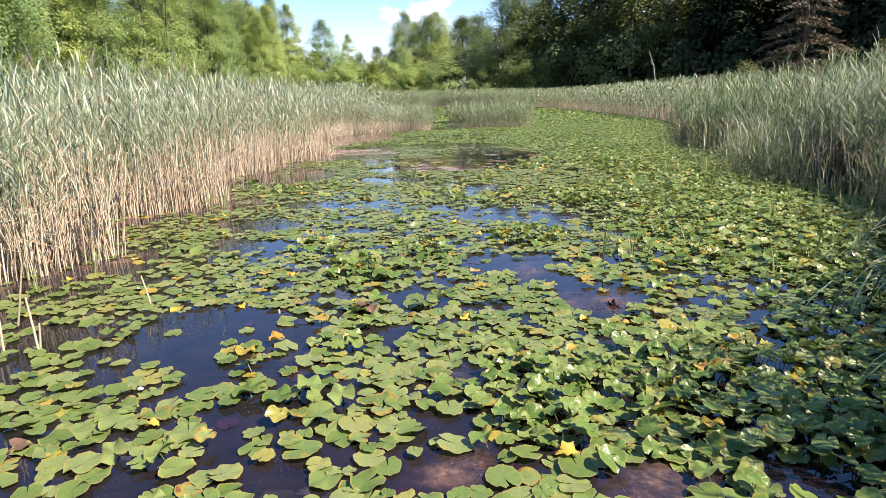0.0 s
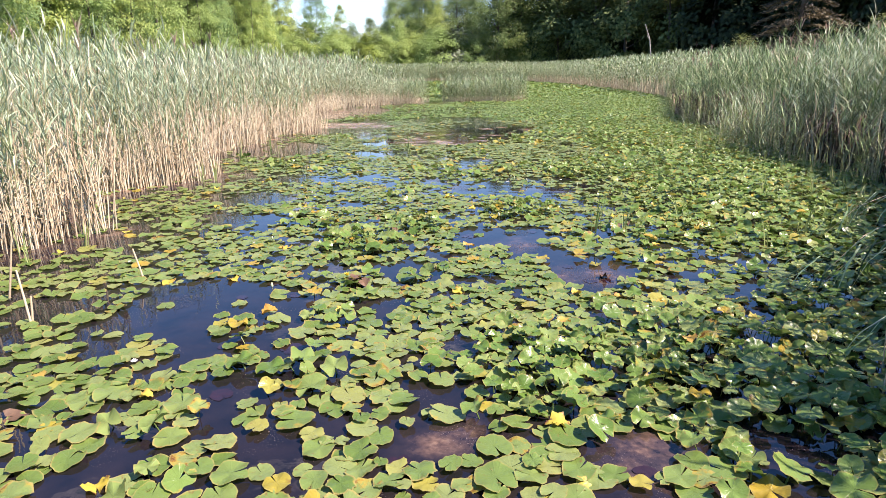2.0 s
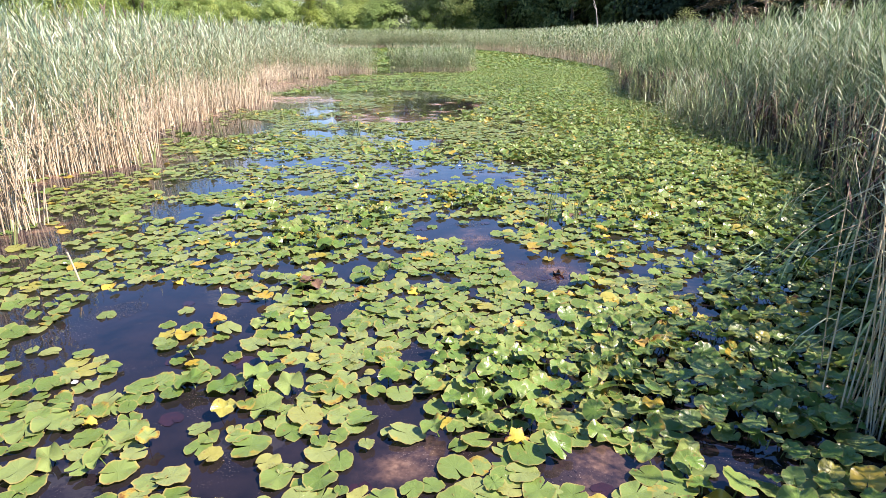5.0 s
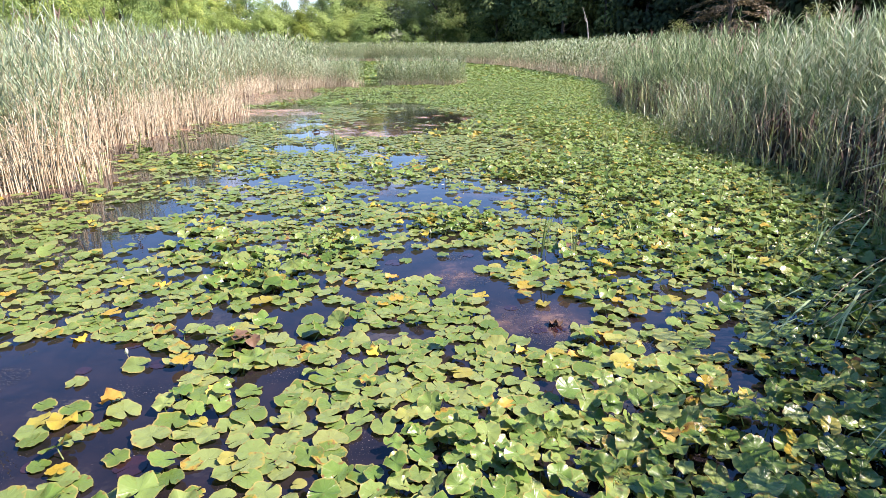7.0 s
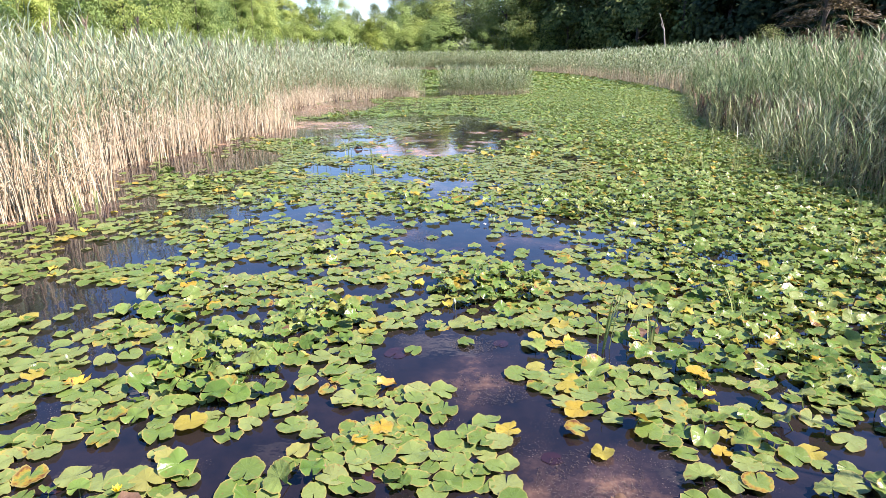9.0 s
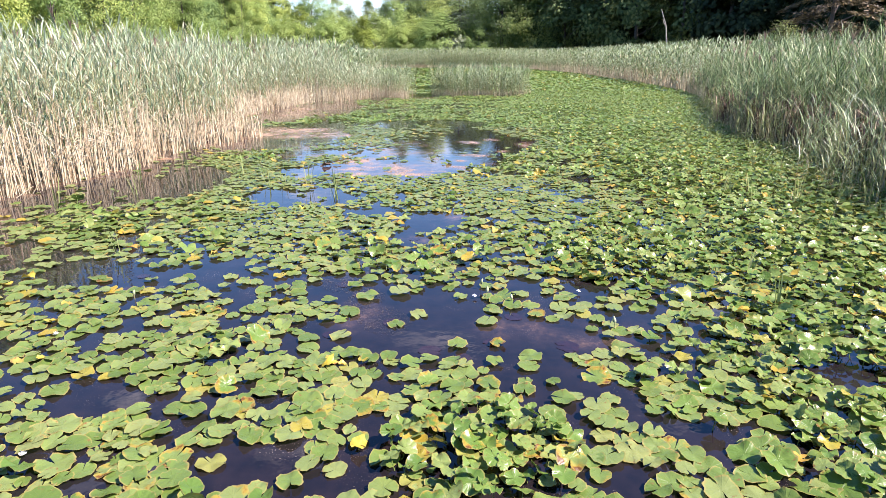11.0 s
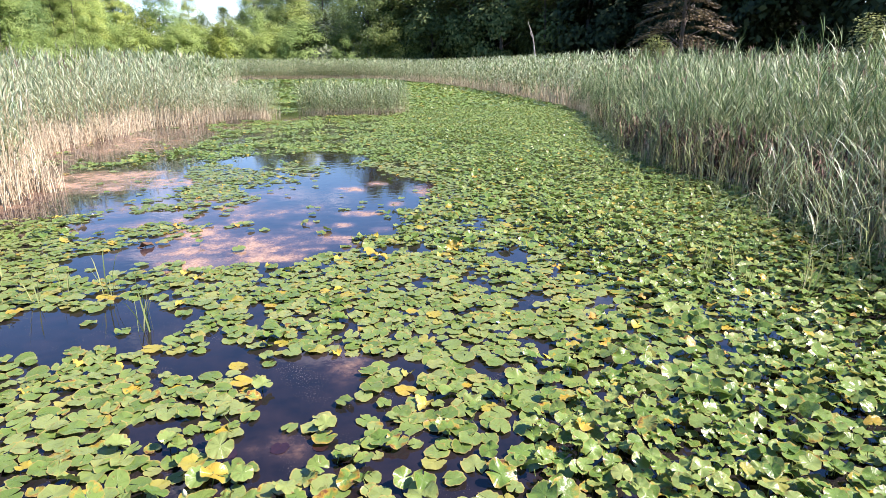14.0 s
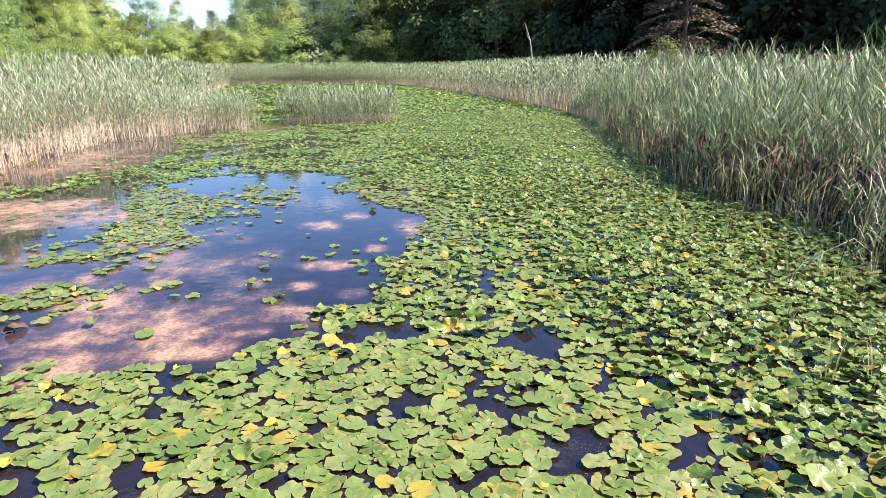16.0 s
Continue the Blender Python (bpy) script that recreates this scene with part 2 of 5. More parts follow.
M_PAD = pad_material("lily_pad_green", (0.0889, 0.1498, 0.0298), (0.1257, 0.197, 0.0448), (0.1643, 0.2246, 0.0671), (0.1931, 0.2384, 0.0784))
M_PAD_UP = pad_material("lifted_lily_leaf", (0.0724, 0.1441, 0.0251), (0.1152, 0.2003, 0.038), (0.1579, 0.2354, 0.0583), (0.1973, 0.2564, 0.0759))
M_WATER = water_material()
M_DYING = dying_material()
M_GROUND = plain_material("bank_soil", (0.028, 0.0224, 0.0112), (0.0728, 0.0728, 0.028), 1.5, 0.95, 0.05)
M_STALK = leaf_material("dead_reed_straw", ((0.0, (0.3349, 0.2552, 0.1641)), (0.4, (0.4508, 0.3862, 0.2613)), (0.85, (0.5152, 0.4759, 0.3464)), (1.0, (0.2705, 0.2, 0.1155))), 0.6, 0.0, 0.6)
M_STEM = leaf_material("live_reed_stem", ((0.0, (0.2016, 0.1848, 0.0896)), (0.5, (0.1848, 0.2094, 0.084)), (1.0, (0.28, 0.2464, 0.1344))), 0.5, 0.0, 0.6)
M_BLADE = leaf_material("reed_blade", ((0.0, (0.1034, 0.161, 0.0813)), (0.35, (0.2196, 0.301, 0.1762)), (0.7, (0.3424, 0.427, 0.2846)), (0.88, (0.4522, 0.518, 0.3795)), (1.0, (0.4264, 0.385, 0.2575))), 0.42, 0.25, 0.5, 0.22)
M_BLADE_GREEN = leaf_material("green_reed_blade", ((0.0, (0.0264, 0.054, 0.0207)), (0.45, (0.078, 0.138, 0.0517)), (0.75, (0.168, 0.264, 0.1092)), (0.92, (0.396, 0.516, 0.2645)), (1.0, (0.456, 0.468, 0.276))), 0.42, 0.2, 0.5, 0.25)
M_THATCH = leaf_material("rotting_reed_thatch", ((0.0, (0.0392, 0.0224, 0.0168)), (0.6, (0.084, 0.0448, 0.0336)), (1.0, (0.168, 0.1064, 0.0728))), 0.8, 0.0, 0.6)
M_PLUME = leaf_material("reed_plume", ((0.0, (0.168, 0.1064, 0.084)), (1.0, (0.2576, 0.1904, 0.1456))), 0.8, 0.3)
M_GRASS = leaf_material("shoot_green", ((0.0, (0.1456, 0.2094, 0.0655)), (0.7, (0.2464, 0.308, 0.121)), (1.0, (0.3248, 0.3203, 0.1512))), 0.5, 0.25, 2.0, 0.2)
M_BARK = plain_material("grey_bark", (0.0392, 0.0308, 0.0224), (0.1456, 0.1288, 0.1064), 5.0, 0.9, 0.03)
M_LEAF_LIGHT = leaf_material("poplar_leaf", ((0.0, (0.2095, 0.3026, 0.0949)), (0.5, (0.2735, 0.3767, 0.1328)), (1.0, (0.3492, 0.4446, 0.1898))), 0.6, 0.5, 0.15, 0.15, each=True)
M_LEAF_YELLOW = leaf_material("yellowing_leaf", ((0.0, (0.17, 0.24, 0.045)), (0.6, (0.23, 0.30, 0.06)), (1.0, (0.28, 0.33, 0.08))), 0.55, 0.4, 0.2, 0.2)
M_LEAF_MID = leaf_material("broadleaf", ((0.0, (0.1085, 0.1659, 0.0567)), (0.6, (0.166, 0.237, 0.0885)), (1.0, (0.2234, 0.2844, 0.1346))), 0.6, 0.45, 0.15, 0.15, each=True)
M_LEAF_GREY = leaf_material("willow_leaf", ((0.0, (0.0874, 0.121, 0.0655)), (0.6, (0.1383, 0.1739, 0.1019)), (1.0, (0.2038, 0.2344, 0.1529))), 0.45, 0.25, 0.2)
# near-black leaf: the unlit side of the right-hand wood, set as colour
M_LEAF_SHADED = leaf_material("dark_woodland_leaf", ((0.0, (0.0123, 0.0215, 0.0086)), (0.6, (0.0234, 0.0377, 0.0142)), (1.0, (0.0524, 0.0706, 0.0308))), 0.65, 0.08, 0.12, 0.15, each=True)
# lighter counterpart of the leaf above; sunlight on these crowns is in its colour
M_LEAF_DEEP_SUNLIT = leaf_material("deep_green_leaf", ((0.0, (0.042, 0.068, 0.0256)), (0.6, (0.084, 0.121, 0.047)), (1.0, (0.154, 0.1966, 0.0874))), 0.65, 0.15, 0.12, 0.15, each=True)
M_LEAF_SCRUB = leaf_material("willow_scrub_leaf", ((0.0, (0.112, 0.1456, 0.0448)), (0.6, (0.1736, 0.2128, 0.0728)), (1.0, (0.2352, 0.2632, 0.112))), 0.6, 0.25, 0.3, 0.15)
M_NEEDLE = leaf_material("browned_needles", ((0.0, (0.0228, 0.0205, 0.0097)), (0.5, (0.057, 0.0456, 0.0194)), (0.85, (0.1254, 0.0969, 0.0432)), (1.0, (0.228, 0.1767, 0.081))), 0.6, 0.1, 0.12)
M_PETAL = plain_material("white_petal", (0.72, 0.72, 0.66), (0.86, 0.86, 0.82), 30.0, 0.5, 0.002)
M_YELLOW = plain_material("yellow_petal", (0.62, 0.46, 0.02), (0.8, 0.62, 0.05), 30.0, 0.5, 0.002)
M_ROT = plain_material("rotten_leaf", (0.0392, 0.0196, 0.0112), (0.1456, 0.084, 0.0392), 18.0, 0.6, 0.01)

# ---- mesh tools ----


def mesh(name, verts, tris, mats, index=None, uv=None, smooth=False):
    """A mesh from arrays of corners and triangles, with a material number for each triangle."""
    verts, tris = np.asarray(verts, np.float32), np.asarray(tris, np.int32)
    me = bpy.data.meshes.new(name)
    me.vertices.add(len(verts))
    me.vertices.foreach_set("co", verts.ravel())
    me.loops.add(tris.size)
    me.loops.foreach_set("vertex_index", tris.ravel())
    me.polygons.add(len(tris))
    me.polygons.foreach_set("loop_start", np.arange(0, tris.size, 3, dtype=np.int32))
    for m in mats:
        me.materials.append(m)
    if index is not None:
        me.polygons.foreach_set("material_index", np.asarray(index, np.int32))
    if smooth:
        me.polygons.foreach_set("use_smooth", np.ones(len(tris), bool))
    if uv is not None:
        layer = me.uv_layers.new(name="UVMap")
        layer.data.foreach_set("uv", np.asarray(uv, np.float32)[tris.ravel()].ravel())
    me.update(calc_edges=True)
    return me


class Shape:
    """Corners, triangles, material numbers and flat coordinates of one small form."""

    def __init__(self):
        self.v, self.t, self.m, self.u = [], [], [], []

    def add(self, v, t, mat=0, uv=None):
        base = len(self.v)
        self.v.extend([tuple(p) for p in v])
        self.t.extend([(a + base, b + base, c + base) for a, b, c in t])
        self.m.extend([mat] * len(t))
        self.u.extend(uv if uv is not None else [(0.0, 0.0)] * len(v))
        return self

    def tube(self, points, radii, sides=4, mat=0):
        v, t = [], []
        for k, (p, r) in enumerate(zip(points, radii)):
            p = Vector(p)
            d = (Vector(points[min(k + 1, len(points) - 1)]) - Vector(points[max(k - 1, 0)])).normalized()
            a = d.orthogonal().normalized()
            b = d.cross(a)
            for s in range(sides):
                w = 2 * math.pi * s / sides
                v.append(p + r * (math.cos(w) * a + math.sin(w) * b))
        for k in range(len(points) - 1):
            for s in range(sides):
                i, j = k * sides + s, k * sides + (s + 1) % sides
                t += [(i, j, j + sides), (i, j + sides, i + sides)]
        return self.add(v, t, mat)

    def strip(self, points, widths, across, mat=0):
        """A flat blade along the points."""
        v, t = [], []
        across = Vector(across)
        for p, w in zip(points, widths):
            v += [Vector(p) - across * w / 2, Vector(p) + across * w / 2]
        for k in range(len(points) - 1):
            i = 2 * k
            if widths[k + 1] < 1e-4:
                t.append((i, i + 1, i + 2))
            else:
                t += [(i, i + 1, i + 3), (i, i + 3, i + 2)]
        return self.add(v, t, mat)

    def arrays(self):
        return np.array(self.v, np.float32), np.array(self.t, np.int32), np.array(self.m, np.int32), np.array(self.u, np.float32)


def joined(name, shapes, which, mats4, mats, smooth=False):
    """One mesh of many copies: shapes[which[k]] placed by the matrix mats4[k]."""
    vs, ts, ms, us, base = [], [], [], [], 0
    which = np.asarray(which)
    for k, s in enumerate(shapes):
        sel = mats4[which == k]
        if not len(sel):
            continue
        v, t, m, u = s
        p = np.einsum("nij,vj->nvi", sel[:, :3, :3], v) + sel[:, None, :3, 3]
        vs.append(p.reshape(-1, 3))
        ts.append((t[None] + (base + np.arange(len(sel)) * len(v))[:, None, None]).reshape(-1, 3))
        ms.append(np.tile(m, len(sel)))
        us.append(np.tile(u, (len(sel), 1)))
        base += len(sel) * len(v)
    return mesh(name, np.concatenate(vs), np.concatenate(ts), mats, np.concatenate(ms), np.concatenate(us), smooth)


def placements(x, y, z, turn, scale, tilt=None, tilt_dir=None, stretch=None):
    """Matrices from arrays: place, turn about z, size, and a lean of tilt radians towards tilt_dir."""
    n = len(x)
    c, s = np.cos(turn), np.sin(turn)
    r = np.zeros((n, 3, 3))
    r[:, 0, 0], r[:, 0, 1], r[:, 1, 0], r[:, 1, 1], r[:, 2, 2] = c, -s, s, c, 1
    if tilt is not None:
        kx, ky = -np.sin(tilt_dir), np.cos(tilt_dir)
        ct, st = np.cos(tilt), np.sin(tilt)
        q = np.zeros((n, 3, 3))
        q[:, 0, 0], q[:, 0, 1], q[:, 0, 2] = ct + kx * kx * (1 - ct), kx * ky * (1 - ct), ky * st
        q[:, 1, 0], q[:, 1, 1], q[:, 1, 2] = kx * ky * (1 - ct), ct + ky * ky * (1 - ct), -kx * st
        q[:, 2, 0], q[:, 2, 1], q[:, 2, 2] = -ky * st, kx * st, ct
        r = q @ r
    out = np.zeros((n, 4, 4))
    sc = np.repeat(np.asarray(scale, float)[:, None], 3, 1)
    if stretch is not None:
        sc[:, 2] *= stretch
    out[:, :3, :3] = r * sc[:, None, :]
    out[:, 0, 3], out[:, 1, 3], out[:, 2, 3], out[:, 3, 3] = x, y, z, 1
    return out


def part(name, me, parent, label=""):
    ob = new(name, me)
    ob.parent = parent
    return tagged(ob, label)


def fractal(x, y, scale, seed=0.0, octaves=3):
    """Soft noise over arrays, about -1 to 1."""
    total, amp = np.zeros(np.shape(x)), 1.0
    for o in range(octaves):
        f = scale * 2 ** o
        a, b = seed * 1.7 + o * 5.1, seed * 2.3 + o * 3.7
        total += amp * (np.sin(x * f * 1.3 + 1.9 * np.sin(y * f * 0.7 + a) + b) * np.sin(y * f * 1.1 + 2.1 * np.sin(x * f * 0.8 + b) + a))
        amp *= 0.55
    return total / 1.6

# ---- the pond's plan ----
LEFT_Y = [-14, 3, 6.0, 7.2, 7.9, 8.3, 9.2, 10.6, 11.3, 12.0, 12.7, 13.2, 15.3, 16.5, 18.1, 19.5, 21.3, 23.2, 23.9, 28, 30, 33, 36.5, 38, 40.2, 41, 43, 44.5, 47, 55, 70, 90, 118, 126]
LEFT_X = [-5.4, -5.6, -5.6, -4.9, -4.6, -5.6, -6.6, -6.2, -5.4, -5.0, -5.4, -6.4, -6.8, -6.5, -6.2, -6.6, -5.8, -5.6, -6.6, -8.3, -8.5, -8.1, -8.2, -6.6, -5.2, -4.3, -4.2, -5.2, -7.5, -10, -13, -16, -19.5, -8]
RIGHT_Y = [-14, 0, 3.0, 3.7, 4.4, 5.6, 7.4, 8.7, 11.3, 14, 16, 19, 21, 23.6, 28, 31, 34, 37, 41, 47, 55, 67, 92, 118, 126]
RIGHT_X = [4.8, 4.4, 3.65, 3.5, 3.9, 4.9, 5.6, 6.4, 7.1, 7.3, 7.4, 8.2, 8.2, 7.9, 8.7, 9.7, 10.4, 11.2, 12.2, 13.0, 13.2, 12.8, 10.8, 5, -6]
FAR_END = 126.0


def left_edge(y):
    return np.interp(y, LEFT_Y, LEFT_X)


def right_edge(y):
    return np.interp(y, RIGHT_Y, RIGHT_X)


def inside(x, y):
    """How far a place lies inside the open pond (negative: in the reeds)."""
    return np.minimum(np.minimum(x - left_edge(y), right_edge(y) - x), FAR_END - y)


# open water: centre x, y and half widths
OPEN_NEAR = [(-1.87, 5.44, 0.75, 0.45), (-2.22, 4.83, 0.52, 0.28), (-1.03, 4.49, 0.24, 0.39), (-1.13, 3.75, 0.23, 0.27), (-1.55, 3.04, 0.35, 0.13), (-1.02, 3.35, 0.2, 0.12),
             (-3.38, 5.06, 0.34, 0.28), (0.3, 3.3, 0.3, 0.24), (1.33, 3.2, 0.3, 0.2), (-1.79, 3.98, 0.12, 0.2), (0.89, 7.76, 0.47, 0.39), (1.58, 6.39, 0.45, 0.54),
             (-0.42, 6.4, 0.31, 0.23), (0.41, 5.96, 0.38, 0.13), (3.32, 6.7, 0.35, 0.22), (2.82, 5.05, 0.16, 0.35), (2.2, 3.28, 0.24, 0.14), (1.24, 7.06, 0.28, 0.22), (-1.67, 4.5, 0.21, 0.15)]
OPEN_MID = [(0.62, 7.68, 0.46, 0.44), (1.09, 7.12, 0.29, 0.37), (1.93, 7.86, 0.21, 0.23), (-0.69, 6.46, 0.2, 0.13), (-1.35, 6.12, 0.16, 0.13), (-2.93, 8.5, 0.7, 0.38),
            (-3.36, 9.93, 0.65, 0.6), (-0.31, 8.91, 0.33, 0.26), (0.67, 10.79, 0.9, 0.48), (-2.4, 11.75, 0.6, 0.3), (2.43, 8.33, 0.27, 0.15), (-1.66, 7.31, 0.19, 0.23),
            (-1.6, 9.56, 0.37, 0.22), (3.66, 10.18, 0.3, 0.19), (-0.33, 11.65, 0.4, 0.45), (0.31, 11.16, 0.44, 0.4), (1.5, 10.7, 0.45, 0.3), (-0.04, 10.64, 0.25, 0.29)]
OPEN_FAR = [(1.33, 11.79, 0.26, 0.22), (1.98, 11.84, 0.2, 0.22), (-3.01, 11.87, 0.7, 0.42), (-2.05, 12.01, 0.3, 0.33), (-1.11, 11.92, 0.34, 0.26), (0.27, 14.2, 0.38, 0.5),
            (0.01, 13.35, 0.35, 0.2), (-2.3, 15.67, 0.75, 0.5), (-1.54, 15.46, 0.39, 0.36), (-0.72, 14.72, 0.36, 0.25), (0.85, 14.47, 0.24, 0.14), (1.18, 17.91, 0.62, 0.27),
            (-1.7, 16.08, 0.3, 0.32), (2.58, 17.41, 0.37, 0.23), (-4.9, 16.4, 1.0, 1.6), (-6.4, 31.5, 1.6, 4.5), (-3.0, 42.0, 0.7, 2.6)]
POOL = [(-0.93, 18.42, 1.42, 0.92), (-0.54, 20.61, 1.02, 1.62), (-0.35, 23.77, 1.6, 1.98), (-1.16, 26.78, 1.87, 1.5), (-2.65, 20.29, 1.27, 1.48), (-4.88, 23.45, 1.61, 2.74),
        (-2.47, 17.86, 0.64, 0.63), (-4.26, 26.6, 0.81, 1.18), (1.1, 22.2, 0.95, 1.6), (0.75, 19.6, 0.62, 0.85), (1.25, 20.9, 0.55, 0.7)]
# pale silt and weed under the surface: centre, half widths, amount
SILT_POOL = [(-3.9, 23.7, 1.5, 0.9, 1.0), (0.97, 23.0, 0.25, 0.35, 0.9), (1.87, 22.1, 0.35, 0.6, 0.9), (0.56, 20.2, 0.45, 0.25, 0.95), (0.33, 19.45, 0.22, 0.2, 0.9), (0.94, 19.07, 0.2, 0.18, 0.9),
             (0.37, 18.55, 0.3, 0.22, 1.0), (-1.92, 19.22, 0.55, 0.5, 1.0), (-0.68, 17.81, 0.55, 0.25, 1.0), (-1.5, 17.64, 0.7, 0.4, 0.95), (-0.06, 18.12, 0.28, 0.16, 0.9), (-0.34, 19.66, 0.3, 0.2, 0.8),
             (1.26, 20.9, 0.2, 0.25, 0.7), (0.41, 22.4, 0.4, 0.4, 0.65), (-0.76, 21.67, 0.3, 0.3, 0.65), (-5.3, 24.0, 2.0, 1.6, 1.0), (-1.3, 18.5, 1.6, 1.0, 0.72), (-2.2, 20.6, 2.4, 2.4, 0.45)]
SILT = [(1.7, 6.2, 0.45, 0.45, 0.5), (0.96, 7.32, 0.3, 0.5, 0.4), (1.42, 6.48, 0.37, 0.22, 0.34), (-0.13, 10.94, 0.35, 0.35, 0.3), (1.6, 10.8, 0.7, 0.4, 0.32), (0.46, 14.51, 0.35, 0.45, 0.3), (0.09, 13.39, 0.3, 0.2, 0.42),
        (0.3, 3.3, 0.4, 0.3, 0.5), (1.33, 3.2, 0.4, 0.3, 0.5), (-6.5, 31.0, 2.2, 4.5, 0.6), (-3.5, 38.0, 2.5, 5.0, 0.5)]


RAFTS = [(-1.35, 24.5, 0.85, 1.4), (-2.2, 21.3, 0.8, 0.75), (-3.3, 21.1, 0.3, 0.4), (-2.6, 19.4, 0.65, 0.5), (-2.9, 24.7, 0.5, 0.4), (-7.5, 26.6, 1.2, 0.7), (-4.6, 28.2, 1.6, 1.3)]


def openness(x, y):
    o = np.zeros_like(x)
    wob_x, wob_y = fractal(x, y, 2.6, 1.0) * np.interp(y, [12, 20], [0.09, 0.3]), fractal(x, y, 2.6, 2.0) * np.interp(y, [12, 20], [0.09, 0.3])
    for cx, cy, rx, ry in OPEN_NEAR + OPEN_MID + OPEN_FAR + POOL:
        d = np.hypot((x + wob_x - cx) / rx, (y + wob_y - cy) / ry)
        o = np.maximum(o, np.clip((1.2 - d) * 4, 0, 1))
    for cx, cy, rx, ry in RAFTS:
        o = np.where(np.hypot((x + wob_x - cx) / rx, (y + wob_y - cy) / ry) < 1 + 0.5 * fractal(x, y, 3.0, 5.0), np.where(fractal(x, y, 4.1, 7.0) > -0.05, 0.0, o), o)
    return o


def raised(x, y):
    """Where the leaves stand up out of the water."""
    r = 0.10 + 0.45 * fractal(x, y, 0.5, 4.0) + np.clip((x - 1.6) / 3.0, 0, 1) * 0.8
    for cx, cy, s in ((1.0, 4.2, 0.95), (2.6, 4.2, 2.0), (-1.0, 7.4, 0.8), (-0.5, 8.2, 0.6), (1.0, 9.2, 0.8), (2.6, 13.0, 1.3)):
        r = np.maximum(r, 1.2 - np.hypot(x - cx, y - cy) / s)
    return np.clip(r, 0, 1)

# ---- ground and water ----
def sheet(name, xs, ys, height, mats):
    gx, gy = np.meshgrid(xs, ys)
    gz = height(gx, gy)
    nx, ny = len(xs), len(ys)
    i = (np.arange(ny - 1)[:, None] * nx + np.arange(nx - 1)[None]).ravel()
    t = np.concatenate([np.stack([i, i + 1, i + nx + 1], 1), np.stack([i, i + nx + 1, i + nx], 1)])
    me = mesh(name, np.stack([gx.ravel(), gy.ravel(), gz.ravel()], 1), t, mats, smooth=True)
    return me, gx, gy


def ground_height(x, y):
    d = -inside(x, np.clip(y, -13, 200))
    z = np.interp(d, [-3, -0.5, 0.8, 6, 25, 60], [-0.5, -0.3, 0.02, 0.18, 0.7, 1.2])
    return z + 0.06 * fractal(x, y, 0.35, 3.0) * (d > 0)


far = np.geomspace(70, 1800, 14)
ground_me, _, _ = sheet("ground", np.concatenate([-far[::-1], np.linspace(-60, 60, 121), far]), np.concatenate([-far[::-1] + 40, np.linspace(-20, 150, 171), far + 100]), ground_height, [M_GROUND])
tagged(new("ground", ground_me), "muddy bank soil under the reeds and trees", "ground", kind="structure")

water_me, wx, wy = sheet("water", np.linspace(-11, 15, 261), np.concatenate([np.linspace(-16, 0, 17), np.linspace(0.1, 34, 340), np.linspace(36, 132, 49)]), lambda x, y: 0 * x, [M_WATER])
silt = np.zeros_like(wx)
for cx, cy, rx, ry, amount in SILT_POOL + SILT:
    d = np.hypot((wx - cx) / rx, (wy - cy) / ry)
    silt = np.maximum(silt, amount * np.clip(1.35 - d, 0, 1))
silt = np.maximum(silt, 0.5 * np.clip(1 - (wx - left_edge(wy)) / 1.2, 0, 1))
silt = np.clip(silt + 0.25 * fractal(wx, wy, 1.9, 8.0) * (silt > 0.05), 0, 1)
water_me.attributes.new("silt", "FLOAT", "POINT").data.foreach_set("value", silt.ravel().astype(np.float32))
tagged(new("water", water_me), "still dark pond water with tan silt showing in shallows", "water", kind="structure")

# ---- reeds ----
def live_reed(seed, leaves, segs, width, stem_r, sides=3, height=2.7, bare=0.8, blade=0, reach=1.0, sag=1.0, spread=1.0):
    g = random.Random(seed)
    s = Shape()
    bend = g.uniform(-0.12, 0.22)
    spine = lambda f: Vector((-bend * f * f * height * 0.5, 0.1 * math.sin(seed) * f * f * height * 0.4, f * height))
    cut = bare / height
    s.tube([spine(0), spine(cut)], [stem_r, stem_r * 0.9], sides, 1)
    s.tube([spine(cut), spine(0.7), spine(1.0)], [stem_r * 0.9, stem_r * 0.6, stem_r * 0.3], sides, 2)
    turn = g.uniform(0, 6.3)
    for k in range(leaves):
        f = cut + (0.98 - cut) * (k + g.uniform(0, 0.6)) / leaves
        turn += math.pi + g.uniform(-1.3, 1.3)
        out = Vector((math.cos(turn) - 0.2, math.sin(turn), 0)).normalized()
        up, droop = g.uniform(0.75, 1.3), sag * g.uniform(0.2, 0.95) * (1.45 - 1.25 * f)
        ln = reach * g.uniform(0.30, 0.56) * (1.0 - 0.25 * abs(2 * f - 1.2))
        pts, ws = [], []
        for q in range(segs + 1):
            h = q / segs
            pts.append(spine(f) + out * ln * h * spread * (0.55 + 0.3 * h) + Vector((0, 0, ln * (up * h - droop * h * h))))
            ws.append(width * (0.55, 1.0, 0.85, 0.55, 0.0)[min(4, round(4 * h))])
        ws[-1] = 0.0
        s.strip(pts, ws, Vector((-out.y, out.x, g.uniform(-0.4, 0.4))).normalized(), blade)
    return s.arrays()


